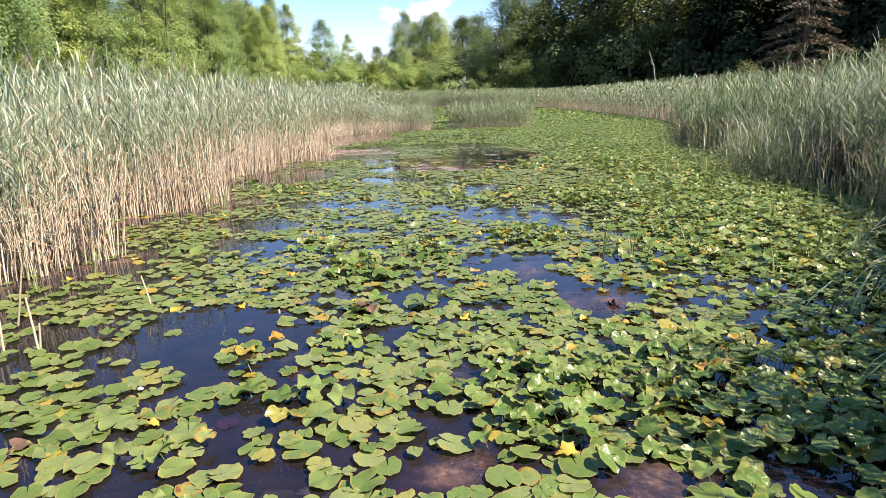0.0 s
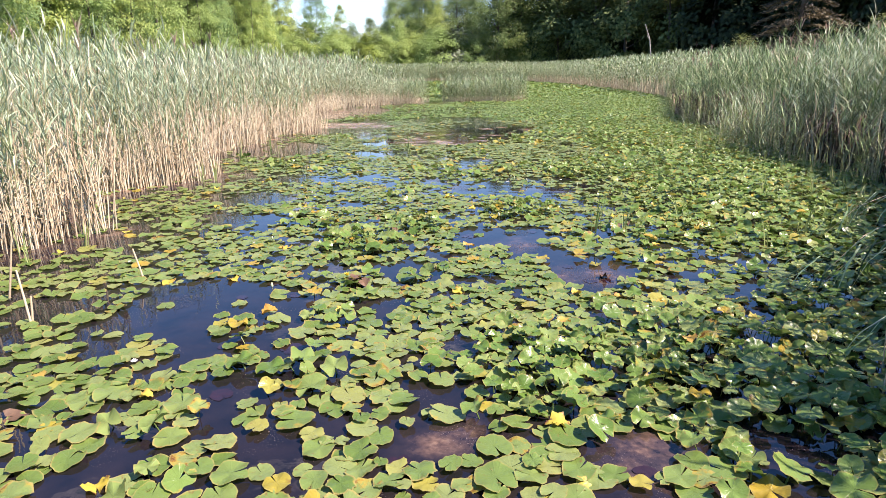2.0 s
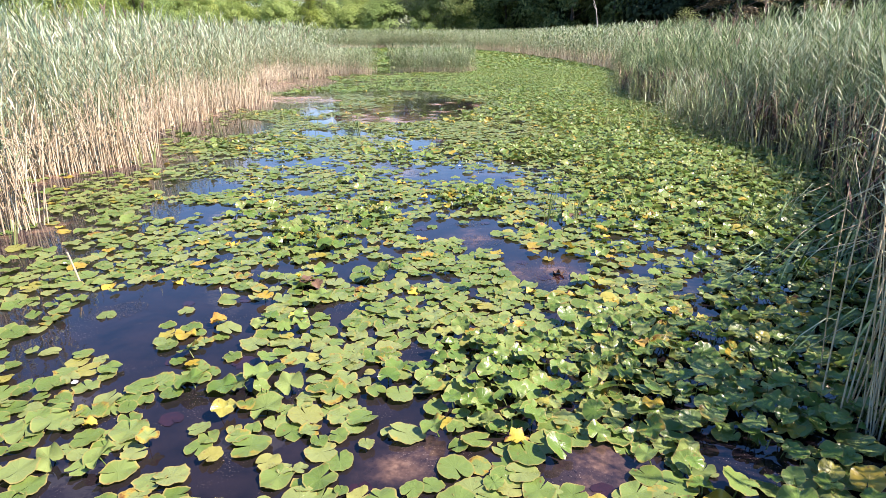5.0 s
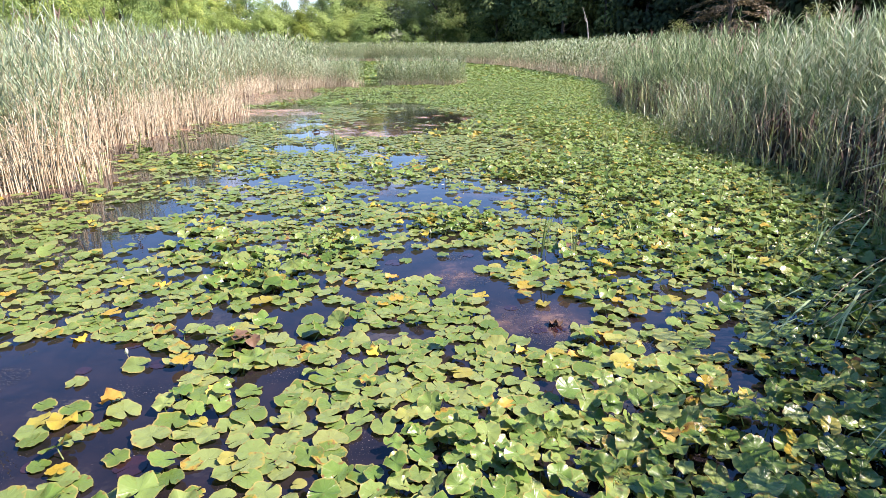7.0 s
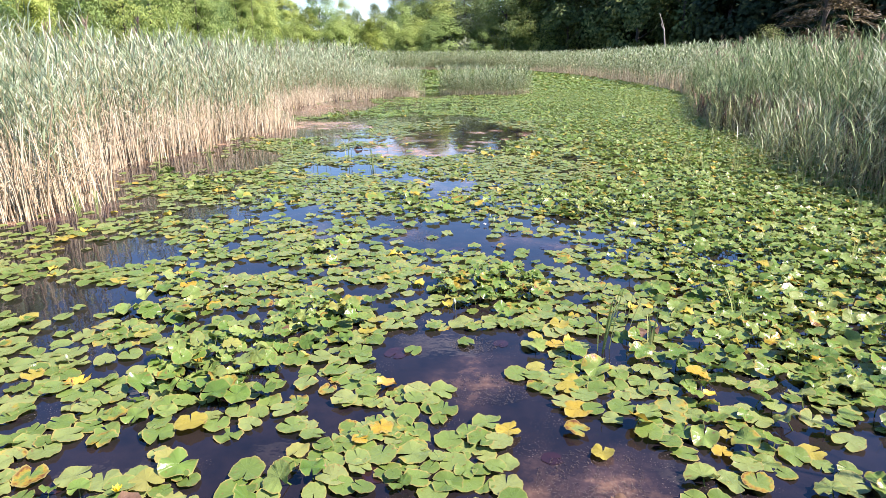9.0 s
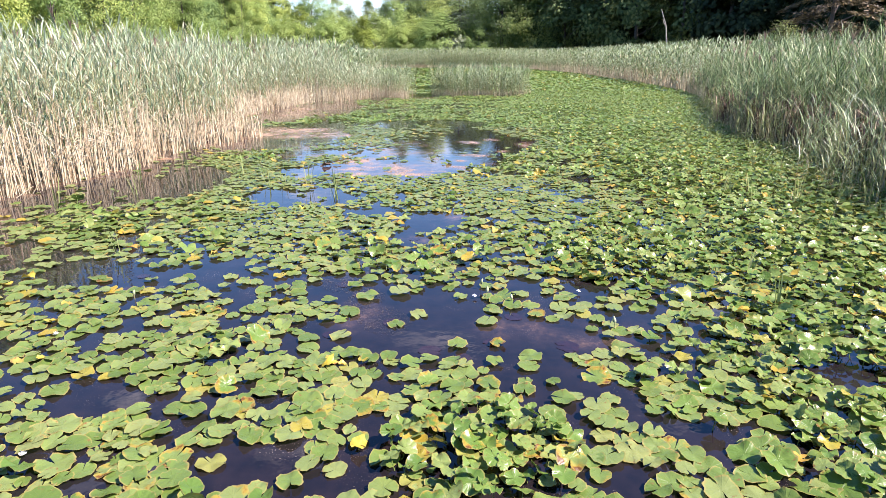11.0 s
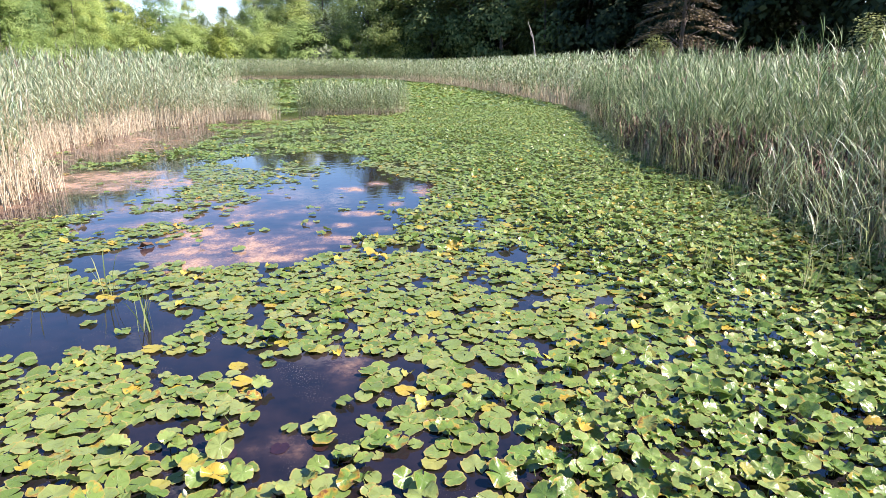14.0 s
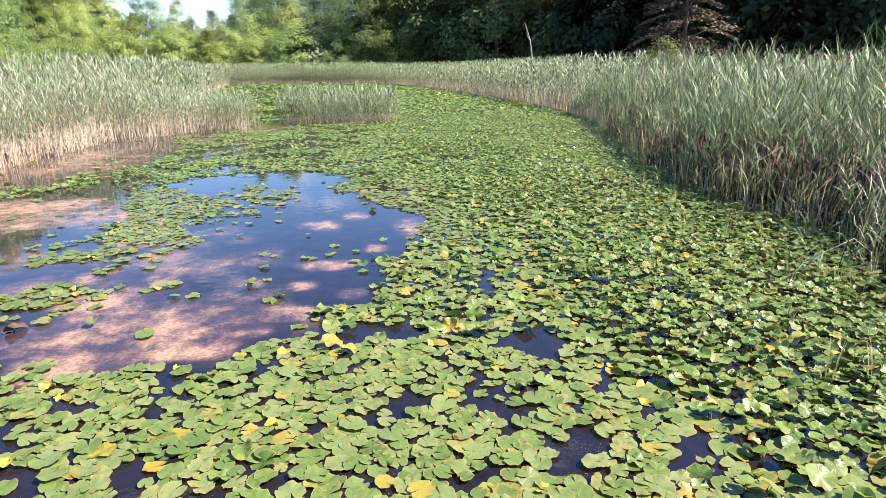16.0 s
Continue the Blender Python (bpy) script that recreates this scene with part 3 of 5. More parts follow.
def dead_stalk(seed, height, radius, sides=3, plume=False, snapped=False):
    g = random.Random(seed)
    s = Shape()
    lean = Vector((g.uniform(-0.1, 0.1), g.uniform(-0.1, 0.1), 0))
    pts = [lean * f * f * height + Vector((0, 0, f * height)) for f in (0, 0.5, 1.0)]
    s.tube(pts, [radius, radius * 0.85, radius * 0.55], sides, 1)
    if snapped:
        a = g.uniform(0, 6.3)
        e = pts[-1] + Vector((math.cos(a) * 0.5, math.sin(a) * 0.5, -g.uniform(0.1, 0.5)))
        s.tube([pts[-1], e], [radius * 0.6, radius * 0.3], sides, 1)
    if plume:
        for k in range(7):
            a = g.uniform(0, 6.3)
            o = Vector((math.cos(a) * 0.07 - 0.04, math.sin(a) * 0.07, g.uniform(0.02, 0.16)))
            s.strip([pts[-1] - Vector((0, 0, 0.05 * k * 0.4)), pts[-1] + o * 0.6, pts[-1] + o * 1.3], [0.008, 0.018, 0.0], (0.6, 0.8, 0), 3)
    return s.arrays()


REED_MATS = [M_BLADE, M_STALK, M_STEM, M_PLUME, M_BLADE_GREEN, M_THATCH, M_GRASS]
NEAR_REEDS = [live_reed(k, 13, 3, 0.021, 0.006, reach=0.9, spread=0.7) for k in range(8)]
MID_REEDS = [live_reed(20 + k, 10, 2, 0.029, 0.008, reach=0.95, spread=0.7) for k in range(8)]
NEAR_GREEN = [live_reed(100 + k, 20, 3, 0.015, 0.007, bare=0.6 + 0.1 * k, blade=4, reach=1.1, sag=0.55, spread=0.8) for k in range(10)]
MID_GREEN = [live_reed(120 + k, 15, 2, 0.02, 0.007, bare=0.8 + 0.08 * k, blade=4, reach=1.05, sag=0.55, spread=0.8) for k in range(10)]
# pale blade material used to paint sunlight onto the near right reeds
NEAR_SUNLIT = [live_reed(180 + k, 26, 3, 0.016, 0.007, bare=0.7 + 0.1 * k, reach=0.8, sag=0.8, spread=1.05) for k in range(5)]
FAR_REEDS = [live_reed(40 + k, 10, 2, 0.075, 0.011, height=3.4, bare=0.75, blade=4 * (k % 2)) for k in range(6)]
SHORT_REEDS = [live_reed(60 + k, 10, 2, 0.022, 0.007, height=1.6, bare=0.4, blade=4 * (k % 2)) for k in range(6)]
WADING = [live_reed(90 + k, 7, 2, 0.016, 0.004, height=1.4, bare=0.3, blade=6) for k in range(6)]
THIN_REEDS = [live_reed(220 + k, 8, 2, 0.013, 0.004, height=1.5, bare=0.35, blade=4 * (k % 2)) for k in range(6)]
STALKS = [dead_stalk(k, 0.72 + 0.13 * (k % 7), 0.0115, snapped=k % 4 == 1) for k in range(8)]
TALL_STALKS = [dead_stalk(70 + k, 1.7 + 0.13 * k, 0.006) for k in range(6)]
FAR_STALKS = [dead_stalk(160 + k, 0.9 + 0.13 * (k % 5), 0.022) for k in range(6)]
PLUMED = [dead_stalk(50 + k, 2.3 + 0.1 * k, 0.005, plume=True) for k in range(5)]


def thatch_tuft(seed):
    g = random.Random(seed)
    s = Shape()
    for k in range(7):
        a, h = g.uniform(0, 6.3), g.uniform(0.35, 1.1)
        o = Vector((math.cos(a), math.sin(a), 0))
        s.strip([o * 0.05, o * 0.16 + Vector((0, 0, h)), o * g.uniform(0.3, 0.5) + Vector((0, 0, h * g.uniform(0.3, 0.9)))], [0.018, 0.02, 0.0], (-o.y, o.x, 0.2), 5)
    return s.arrays()


THATCH = [thatch_tuft(k) for k in range(6)]


def reed_stand(name, label, x, y, z, shapes, low=0.78, high=1.14, lean=0.12, seed=0, group="reed beds", stretch=None):
    g = np.random.default_rng(seed)
    n = len(x)
    m = placements(x, y, z, g.uniform(0, 6.283, n), g.uniform(low, high, n), np.abs(g.normal(0, lean, n)), g.uniform(0, 6.3, n), stretch)
    me = joined(name, shapes, g.integers(0, len(shapes), n), m, REED_MATS)
    return tagged(new(name, me), label, "reeds", group, "stuff")


def scatter(edge, side, y0, y1, depth0, depth1, density, seed, ripple=0.5, clump=1.0):
    """Places in a strip along a bank, from depth0 to depth1 behind its edge; clumped."""
    g = np.random.default_rng(seed)
    n = int((y1 - y0) * (depth1 - depth0) * density)
    y, d = g.uniform(y0, y1, n), g.uniform(depth0, depth1, n)
    keep = clump * fractal(y * 1.0, d * 1.0, 1.4 * clump, seed) + 0.9 > g.uniform(0, 0.9, n)
    y, d = y[keep], d[keep]
    x = edge(y) + side * (d + ripple * fractal(y, y * 0.3, 1.6, seed + 3.0))
    return x, y, np.minimum(ground_height(x, y), 0.25) - 0.02


def rise(x, y):
    """The beds grow taller away from the open water, in uneven clumps."""
    h = np.interp(-inside(x, y), [-0.5, 0.3, 1.0, 3, 10], [0.5, 0.78, 0.95, 1.06, 1.1]) * (1 + 0.13 * fractal(x, y, 0.8, 12.0) + np.where(x > 0, 0.22, 0.14) * fractal(x, y, 2.3, 17.0))
    h *= np.where((x > -8.5) & (x < 0), np.interp(y, [33, 37, 40, 46], [1, 0.88, 0.68, 0.66]), 1.0)
    h *= np.where(x > 0, np.maximum(np.interp(right_edge(y) - x, [-2.4, -0.8, 0.2], [1.0, 0.84, 0.62]), np.interp(y, [4, 6], [0.88, 0.6])), 1.0)
    h *= np.where(x < 0, np.interp(y, [4, 9, 16], [0.82, 0.86, 0.95]), 1.0)
    return h * np.where(x > 0, np.interp(y, [1.5, 3.2, 4.5, 6.5, 9, 16, 20], [1.05, 1.0, 0.92, 0.86, 0.92, 0.93, 0.87]), 1.0)


for tag, edge, side, seed in (("left", left_edge, -1, 11), ("right", right_edge, 1, 31)):
    # right bank: greener blades, also darkened so some of its shade is in the colour
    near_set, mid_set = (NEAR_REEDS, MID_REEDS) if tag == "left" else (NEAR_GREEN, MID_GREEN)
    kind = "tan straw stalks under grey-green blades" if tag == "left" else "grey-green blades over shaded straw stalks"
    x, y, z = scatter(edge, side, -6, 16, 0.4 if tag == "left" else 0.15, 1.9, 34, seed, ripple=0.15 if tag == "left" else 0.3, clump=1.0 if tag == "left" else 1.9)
    reed_stand("reed_fringe", "tall common reeds at the pond's edge, " + kind, x, y, z, near_set if tag == "left" else NEAR_GREEN[:3] + NEAR_SUNLIT, seed=seed, stretch=rise(x, y))
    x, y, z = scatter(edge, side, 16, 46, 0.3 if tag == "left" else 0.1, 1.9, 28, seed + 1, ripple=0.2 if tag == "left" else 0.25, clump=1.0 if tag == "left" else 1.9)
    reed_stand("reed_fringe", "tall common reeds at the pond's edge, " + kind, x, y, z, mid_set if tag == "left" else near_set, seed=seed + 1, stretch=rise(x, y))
    for near, back, density, more in ((1.6, 5.0, 15 if tag == "left" else 21, 2), (5.0, 10.0, 5.5, 50)):
        x, y, z = scatter(edge, side, -6, 46, near, back, density, seed + more)
        reed_stand("reed_bed", "dense bed of pale grey-green common reeds", x, y, z, mid_set, low=0.68, high=1.14, seed=seed + more, stretch=rise(x, y))
    x, y, z = scatter(edge, side, -6, 44, -0.1, 0.7, 120 if tag == "left" else 34, seed + 3, ripple=0.12, clump=1.6)
    reed_stand("reed_straw", "last year's bare straw-coloured reed stalks", x, y, z, STALKS, seed=seed + 3, lean=0.1, stretch=np.interp(y, [16, 26], [1.0, 0.6]) * (1 + 0.3 * fractal(x, y, 1.9, 23.0)))
    x, y, z = scatter(edge, side, -2, 40, 0.6, 8, 1.2, seed + 4)
    reed_stand("reed_straw", "old reed stalks with pinkish brown plumes", x, y, z, PLUMED, seed=seed + 4, lean=0.05)
    if tag == "left":
        x, y, z = scatter(edge, side, 2, 30, 0.3, 5.0, 8, seed + 8)
        reed_stand("reed_straw", "tall pale straw stalks among green reeds", x, y, z, TALL_STALKS, low=0.8, high=1.1, seed=seed + 8, lean=0.05)
        x, y, z = scatter(edge, side, 4, 30, 0.0, 0.8, 4, seed + 10, ripple=0.1)
        reed_stand("reed_straw", "broken straw stalks slanting across the reed front", x, y, z, STALKS, seed=seed + 10, lean=0.7)
        x, y, z = scatter(edge, side, 4, 40, 0.1, 0.9, 9, seed + 11, ripple=0.1)
        reed_stand("reed_thatch", "low brown litter of dead reed leaves at the waterline", x, y, z, THATCH, low=0.25, high=0.5, seed=seed + 11, lean=0.3)
    if tag == "right":
        x, y, z = scatter(edge, side, 2, 36, 0.2, 2.4, 52, seed + 9)
        reed_stand("reed_thatch", "tangle of dark brown dead reed leaves at the foot of the bed", x, y, z, THATCH, low=0.7, high=1.25, seed=seed + 9, lean=0.2)
        # sun along the crest is added as a stand of paler reeds
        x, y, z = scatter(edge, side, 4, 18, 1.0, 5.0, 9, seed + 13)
        reed_stand("reed_bed", "reed bed crest with sunlight put in as paler blades", x, y, z, NEAR_SUNLIT, low=0.85, high=1.2, seed=seed + 13, stretch=rise(x, y))
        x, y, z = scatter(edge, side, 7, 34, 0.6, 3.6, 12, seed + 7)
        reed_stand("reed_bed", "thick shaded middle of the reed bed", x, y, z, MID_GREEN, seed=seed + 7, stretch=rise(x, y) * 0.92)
    x, y, z = scatter(edge, side, 44, 110, -0.1, 0.9, 16, seed + 12, ripple=0.2)
    reed_stand("reed_straw", "tan foot of the distant reed belt", x, y, z, FAR_STALKS, seed=seed + 12, lean=0.05)
    x, y, z = scatter(edge, side, 46, 126, -0.2, 7, 6.5, seed + 5)
    reed_stand("reed_bed", "distant belt of tall common reeds", x, y, z, FAR_REEDS, low=0.74, high=1.02, seed=seed + 5, lean=0.05)
    x, y, z = scatter(edge, side, 10, 60, 10, 26, 1.7, seed + 6)
    reed_stand("reed_bed", "wide reed bed reaching back to the trees", x, y, z, FAR_REEDS, low=0.75, high=0.95, seed=seed + 6, lean=0.05)

g = np.random.default_rng(77)
x = g.uniform(-26, 14, 3600)
y = g.uniform(125, 134, 3600)
reed_stand("reed_bed", "belt of tall common reeds closing the pond's far end", x, y, 0 * x, FAR_REEDS, seed=78, lean=0.05)
n = 760
a, r = g.uniform(0, 6.3, n), np.sqrt(g.random(n))
x, y = 0.2 + 3.0 * r * np.cos(a), 43.4 + 1.7 * r * np.sin(a) + 0.35 * r * np.cos(a)
reed_stand("reed_islet", "islet of short green reeds standing in the pond", x, y, 0 * x - 0.05, SHORT_REEDS, low=0.6, high=1.15, seed=79, lean=0.10)
x, y = g.uniform(-5.2, -3.6, 110), g.uniform(39.2, 43.5, 110)
reed_stand("reed_islet", "sparse short reeds beside the channel", x, y, 0 * x - 0.05, SHORT_REEDS, seed=80, lean=0.08)

# low straggling reeds that wade out from the right bank
for y0, y1, far_out, count, seed in ((5, 12, 0.7, 130, 81), (12, 24, 1.3, 240, 82), (24, 36, 0.8, 160, 83)):
    y = g.uniform(y0, y1, count)
    x = right_edge(y) - np.abs(g.normal(0, far_out * 0.5, count)) + 0.2
    reed_stand("reed_fringe", "low green reed shoots wading out among lily pads", x, y, 0 * x - 0.05, WADING, low=0.3, high=0.85, seed=seed, lean=0.18)

y = g.uniform(13.5, 19.5, 150)
x = right_edge(y) - np.abs(g.normal(0.2, 0.55, 150))
reed_stand("reed_fringe", "sparse thin reeds standing out among the pads", x, y, 0 * x - 0.05, THIN_REEDS, low=0.55, high=1.1, seed=84, lean=0.12)

# single reeds at the nearest corners of both banks, and two straws standing alone
REED_MESHES = [mesh("reed", v, t, REED_MATS, m) for v, t, m, u in NEAR_REEDS]
STRAW_MESHES = [mesh("reed_stalk", v, t, REED_MATS, m) for v, t, m, u in STALKS]
gr = random.Random(14)
for side, y0, y1, label in ((-1, 6.7, 12.7, "clump of pale straw reed stalks at the pond's edge"), (1, 2.2, 6.4, "clump of green reeds arching over the pads")):
    for step in range(3):
        ya, yb = y0 + (y1 - y0) * step / 3, y0 + (y1 - y0) * (step + 1) / 3
        clump = tagged(new("reed_clump"), label, "reeds", "reed clumps")
        mid = (ya + yb) / 2
        at = Vector((float(left_edge(mid) if side < 0 else right_edge(mid)), mid, 0))
        clump.location = at
        for k in range(95):
            y = gr.uniform(ya, yb)
            x = float(left_edge(y) if side < 0 else right_edge(y)) + side * (gr.random() ** 1.4 * 0.9 - 0.15)
            straw = gr.random() < (0.72 if side < 0 else 0.4)
            reed = new("reed_stalk" if straw else "reed", gr.choice(STRAW_MESHES if straw else REED_MESHES))
            reed.parent = clump
            size = gr.uniform(0.7, 1.05)
            reed.matrix_basis = Matrix.Translation((x - at.x, y - at.y, -0.06)) @ pose(0, 0, 0, gr.gauss(0, 4.5), gr.gauss(0, 4.5), gr.uniform(0, 360)) @ Matrix.Diagonal((size, size, size, 1))
# a bunch of dead reeds leaning out over the pads at the nearest corner of the bank
LEANING = [mesh("reed_stalk", v, t, REED_MATS, m) for v, t, m, u in [dead_stalk(240 + k, 1.5 + 0.16 * k, 0.006, sides=4, snapped=k % 3 == 1) for k in range(6)]]
bunch = tagged(new("reed_clump"), "bunch of tan dead reed stalks leaning over the pads", "reeds", "reed clumps")
bunch.location = (3.12, 3.4, 0)
for k in range(70):
    x, y = gr.gauss(0.08, 0.09), gr.gauss(0.0, 0.26)
    reed = new("reed_stalk", gr.choice(LEANING))
    reed.parent = bunch
    size = gr.uniform(0.75, 1.1)
    reed.matrix_basis = Matrix.Translation((x, y, -0.06)) @ pose(0, 0, 0, gr.gauss(0, 4), -gr.uniform(-3, 8), gr.gauss(0, 25)) @ Matrix.Diagonal((size, size, size, 1))
straw_shape = Shape()
straw_shape.tube([(0, 0, 0), (0.006, 0.0, 0.5), (0.0, 0.008, 1.0)], [0.011, 0.010, 0.008], 5, 1)
v, t, m, u = straw_shape.arrays()
LONE_STRAW = mesh("reed_stalk", v, t, REED_MATS, m)
for x, y, h, ry in ((-3.62, 4.72, 1.25, 1), (-3.66, 4.66, 1.1, -2), (-3.57, 4.7, 0.8, 2), (-3.7, 4.78, 1.35, 0), (-3.30, 4.76, 0.54, -4), (-3.33, 4.8, 0.3, 7), (-3.95, 5.3, 0.7, 14), (-2.95, 5.9, 0.4, -12)):
    straw = tagged(new("reed_stalk", LONE_STRAW), "single bare straw reed stalk standing in water", "reeds", "lone stalks")
    straw.matrix_basis = pose(x, y, -0.06, 0, ry, 0) @ Matrix.Diagonal((1, 1, h, 1))

# ---- lily pads ----
def lily_pad(seed, points, kind):
    """A round leaf with its notch, 2 m across, to be scaled. kind: flat, raised, curled."""
    g = random.Random(seed)
    notch = g.uniform(0.1, 0.42)
    waves = [(g.randint(2, 4), g.uniform(0, 6.3), g.uniform(0.03, 0.075)), (g.randint(5, 9), g.uniform(0, 6.3), g.uniform(0.015, 0.045))]
    wob = [(g.randint(2, 3), g.uniform(0, 6.3), g.uniform(0.0, 0.03)), (g.randint(5, 7), g.uniform(0, 6.3), g.uniform(0.015, 0.035)), (g.randint(8, 11), g.uniform(0, 6.3), g.uniform(0.015, 0.035))]
    fold, cup = {"flat": (g.uniform(0, 0.08), g.uniform(0, 0.1)), "raised": (g.uniform(0.05, 0.45), g.uniform(-0.1, 0.25)), "curled": (g.uniform(-0.2, 0.5), g.uniform(0.05, 0.4))}[kind]
    flop = {"flat": 0.0, "raised": g.uniform(0.0, 0.3), "curled": 0.3}[kind]
    big = {"flat": 1.7, "raised": 3.0, "curled": 4.5}[kind]
    v, u, t = [(0.0, 0.0, 0.0)], [(0.0, 0.0)], []
    worn = kind == "curled" or (kind == "flat" and seed % 3 == 2)
    rag = 0.2 if kind == "curled" else 0.11
    ragged = [g.uniform(-rag, 0.05) if worn else 0.0 for k in range(points)]
    wear = 1.06 if worn else 1.0
    for ring in (0.55, 1.0):
        for k in range(points):
            w = notch / 2 + (2 * math.pi - notch) * k / (points - 1)
            r = ring * (1 - 0.26 * math.exp(-((min(w, 2 * math.pi - w) - notch / 2) / 0.2) ** 2) * ring)
            r *= 1 + sum(m * math.sin(q * w + ph) for q, ph, m in wob) * ring + ragged[k] * ring
            x, y = 1.08 * r * math.cos(w), 0.96 * r * math.sin(w)
            z = ring ** 2 * sum(m * big * math.sin(q * w + ph) for q, ph, m in waves) + fold * abs(y) * 0.8 + cup * 0.5 * r * r - flop * max(0, -x) * r * 0.7
            v.append((x, y, z))
            u.append((wear * ring * math.cos(w), wear * ring * math.sin(w)))
    for k in range(points - 1):
        a, b = 1 + k, 1 + points + k
        t += [(0, a, a + 1), (a, b, b + 1), (a, b + 1, a + 1)]
    s = Shape().add(v, t, {"flat": 0, "raised": 2, "curled": 1}[kind], u)
    if kind != "flat":
        s.tube([(0.0, 0, 0), (0.1, 0.05, -1.3)], [0.05, 0.06], 3, 0)
    return s.arrays()


PADS = [lily_pad(k, 24, "flat") for k in range(9)] + [lily_pad(20 + k, 24, "raised") for k in range(8)] + [lily_pad(40 + k, 16, "curled") for k in range(3)]
PADS_REST = [lily_pad(k, 15, "flat") for k in range(9)] + [lily_pad(20 + k, 14, "raised") for k in range(8)] + [lily_pad(40 + k, 10, "curled") for k in range(3)]
PADS_MID = [lily_pad(60 + k, 10, "flat") for k in range(6)] + [lily_pad(70 + k, 9, "raised") for k in range(7)] + [lily_pad(80 + k, 10, "curled") for k in range(2)]


def far_pad(seed):
    g = random.Random(seed)
    v = [(0, 0, 0)] + [(math.cos(w) * g.uniform(0.85, 1.1), math.sin(w) * g.uniform(0.85, 1.1), g.uniform(-0.2, 0.45)) for w in [6.283 * k / 7 for k in range(7)]]
    return Shape().add(v, [(0, k + 1, k + 2) for k in range(6)], 0, [(0, 0)] + [(0.8, 0)] * 7).arrays()


PADS_FAR = [far_pad(k) for k in range(8)]


def throw_pads(x0, x1, y0, y1, tries, seed):
    """Leaves thrown one by one, each keeping a little clear of those before it."""
    g = np.random.default_rng(seed)
    x, y, c = g.uniform(x0, x1, tries), g.uniform(y0, y1, tries), g.random(tries)
    o = openness(x, y)
    edge = inside(x, y)
    cover = np.where(o > 0.5, np.interp(y, [14, 17], [0.013, 0.007]), 1.0) * np.clip((edge + 0.5) / 0.6, 0, 1)
    left = np.clip((x - left_edge(y) - 0.7) / 1.8, 0, 1)
    cover *= 0.03 + 0.97 * left
    cover *= np.where(fractal(x, y, 1.1, 6.0) < -0.5 + 0.3 * np.clip((x - 1) / 4, -1, 0), np.where(raised(x, y) < 0.5, 0.2, 1.0), 1.0)
    cover *= np.where((fractal(x, y, 3.3, 9.0) < -0.3 - 0.2 * np.clip((x - 1.5) / 2, 0, 1)) & (y < 17) & (raised(x, y) < 0.5), 0.06, 1.0)
    cover *= np.where((x < 1.5) & (y > 26) & (fractal(x, y, 1.6, 3.0) < np.interp(y, [26, 34, 46], [-0.25, 0.0, 0.15]) - 0.25 * np.clip(x + 0.5, 0, 2)), 0.03, 1.0)
    cover *= np.where((y > 24) & (fractal(x * 0.45, y, 1.5, 31.0) < -0.42), 0.25, 1.0)
    near = np.minimum(np.hypot((x - 1.0) / 1.5, (y - 11.2) / 0.8), np.hypot((x + 2.3) / 1.2, (y - 12.0) / 0.55))
    thin = np.clip(1.2 - near, 0, 0.5) / 0.5
    cover *= 1 - 0.88 * thin
    cover = np.maximum(cover, np.where(edge > 0.5, 0.03 * thin, 0))
    ok = c < cover
    x, y, thin = x[ok], y[ok], thin[ok]
    up = raised(x, y) * (1 - thin)
    size = np.clip(g.normal(0.106, 0.021, len(x)), 0.05, 0.142)
    size = np.where(up > 0.55, size * np.interp(y, [5, 8, 12], [0.78, 0.82, 0.72]), size)
    size = size * np.interp(y, [3.6, 6, 13, 17, 22, 32], [0.82, 0.77, 0.74, 0.72, 0.62, 0.55])
    gap = np.where(up > 0.55, np.interp(y, [20, 30], [0.74, 0.9]), (1.18 + 0.25 * fractal(x, y, 2.0, 21.0) - 0.2 * np.clip(up, 0, 1)) * np.interp(y, [12, 18], [1.0, 0.85])) * (1 + 0.12 * thin) * size
    cells, keep = {}, []
    for k in range(len(x)):
        cx, cy = int(x[k] // 0.3), int(y[k] // 0.3)
        free = True
        for i in (cx - 1, cx, cx + 1):
            for j in (cy - 1, cy, cy + 1):
                for q in cells.get((i, j), ()):
                    if (x[k] - x[q]) ** 2 + (y[k] - y[q]) ** 2 < gap[k] ** 2:
                        free = False
                        break
        if free:
            keep.append(k)
            cells.setdefault((cx, cy), []).append(k)
    keep = np.array(keep)
    return x[keep], y[keep], size[keep], up[keep]


def pad_poses(x, y, size, up, seed, sets):
    g = np.random.default_rng(seed)
    n = len(x)
    stands = g.random(n) < np.clip(up * 1.15 - 0.15, 0, 0.95)
    curled = g.random(n) < np.interp(fractal(x, y, 1.3, 14.0), [0, 0.5], [0.006, 0.035]) * np.where(up > 0.55, 0.5, 1.0)
    flat_n, up_n, curl_n = sets
    which = np.where(curled, flat_n + up_n + g.integers(0, curl_n, n), np.where(stands, flat_n + g.integers(0, up_n, n), g.integers(0, flat_n, n)))
    z = np.where(stands, 0.02 + g.uniform(0.0, 0.11, n) * (0.3 + up), 0.004 + g.uniform(0, 0.03, n))
    tilt = np.where(stands, np.abs(g.normal(0.32, 0.2, n)), np.abs(g.normal(0.06, 0.06, n)))
    tilt = np.where(curled, np.abs(g.normal(0.12, 0.12, n)), tilt)
    return placements(x, y, z, g.uniform(0, 6.3, n), np.where(curled, size * 0.8, size), tilt, g.uniform(0, 6.3, n)), which


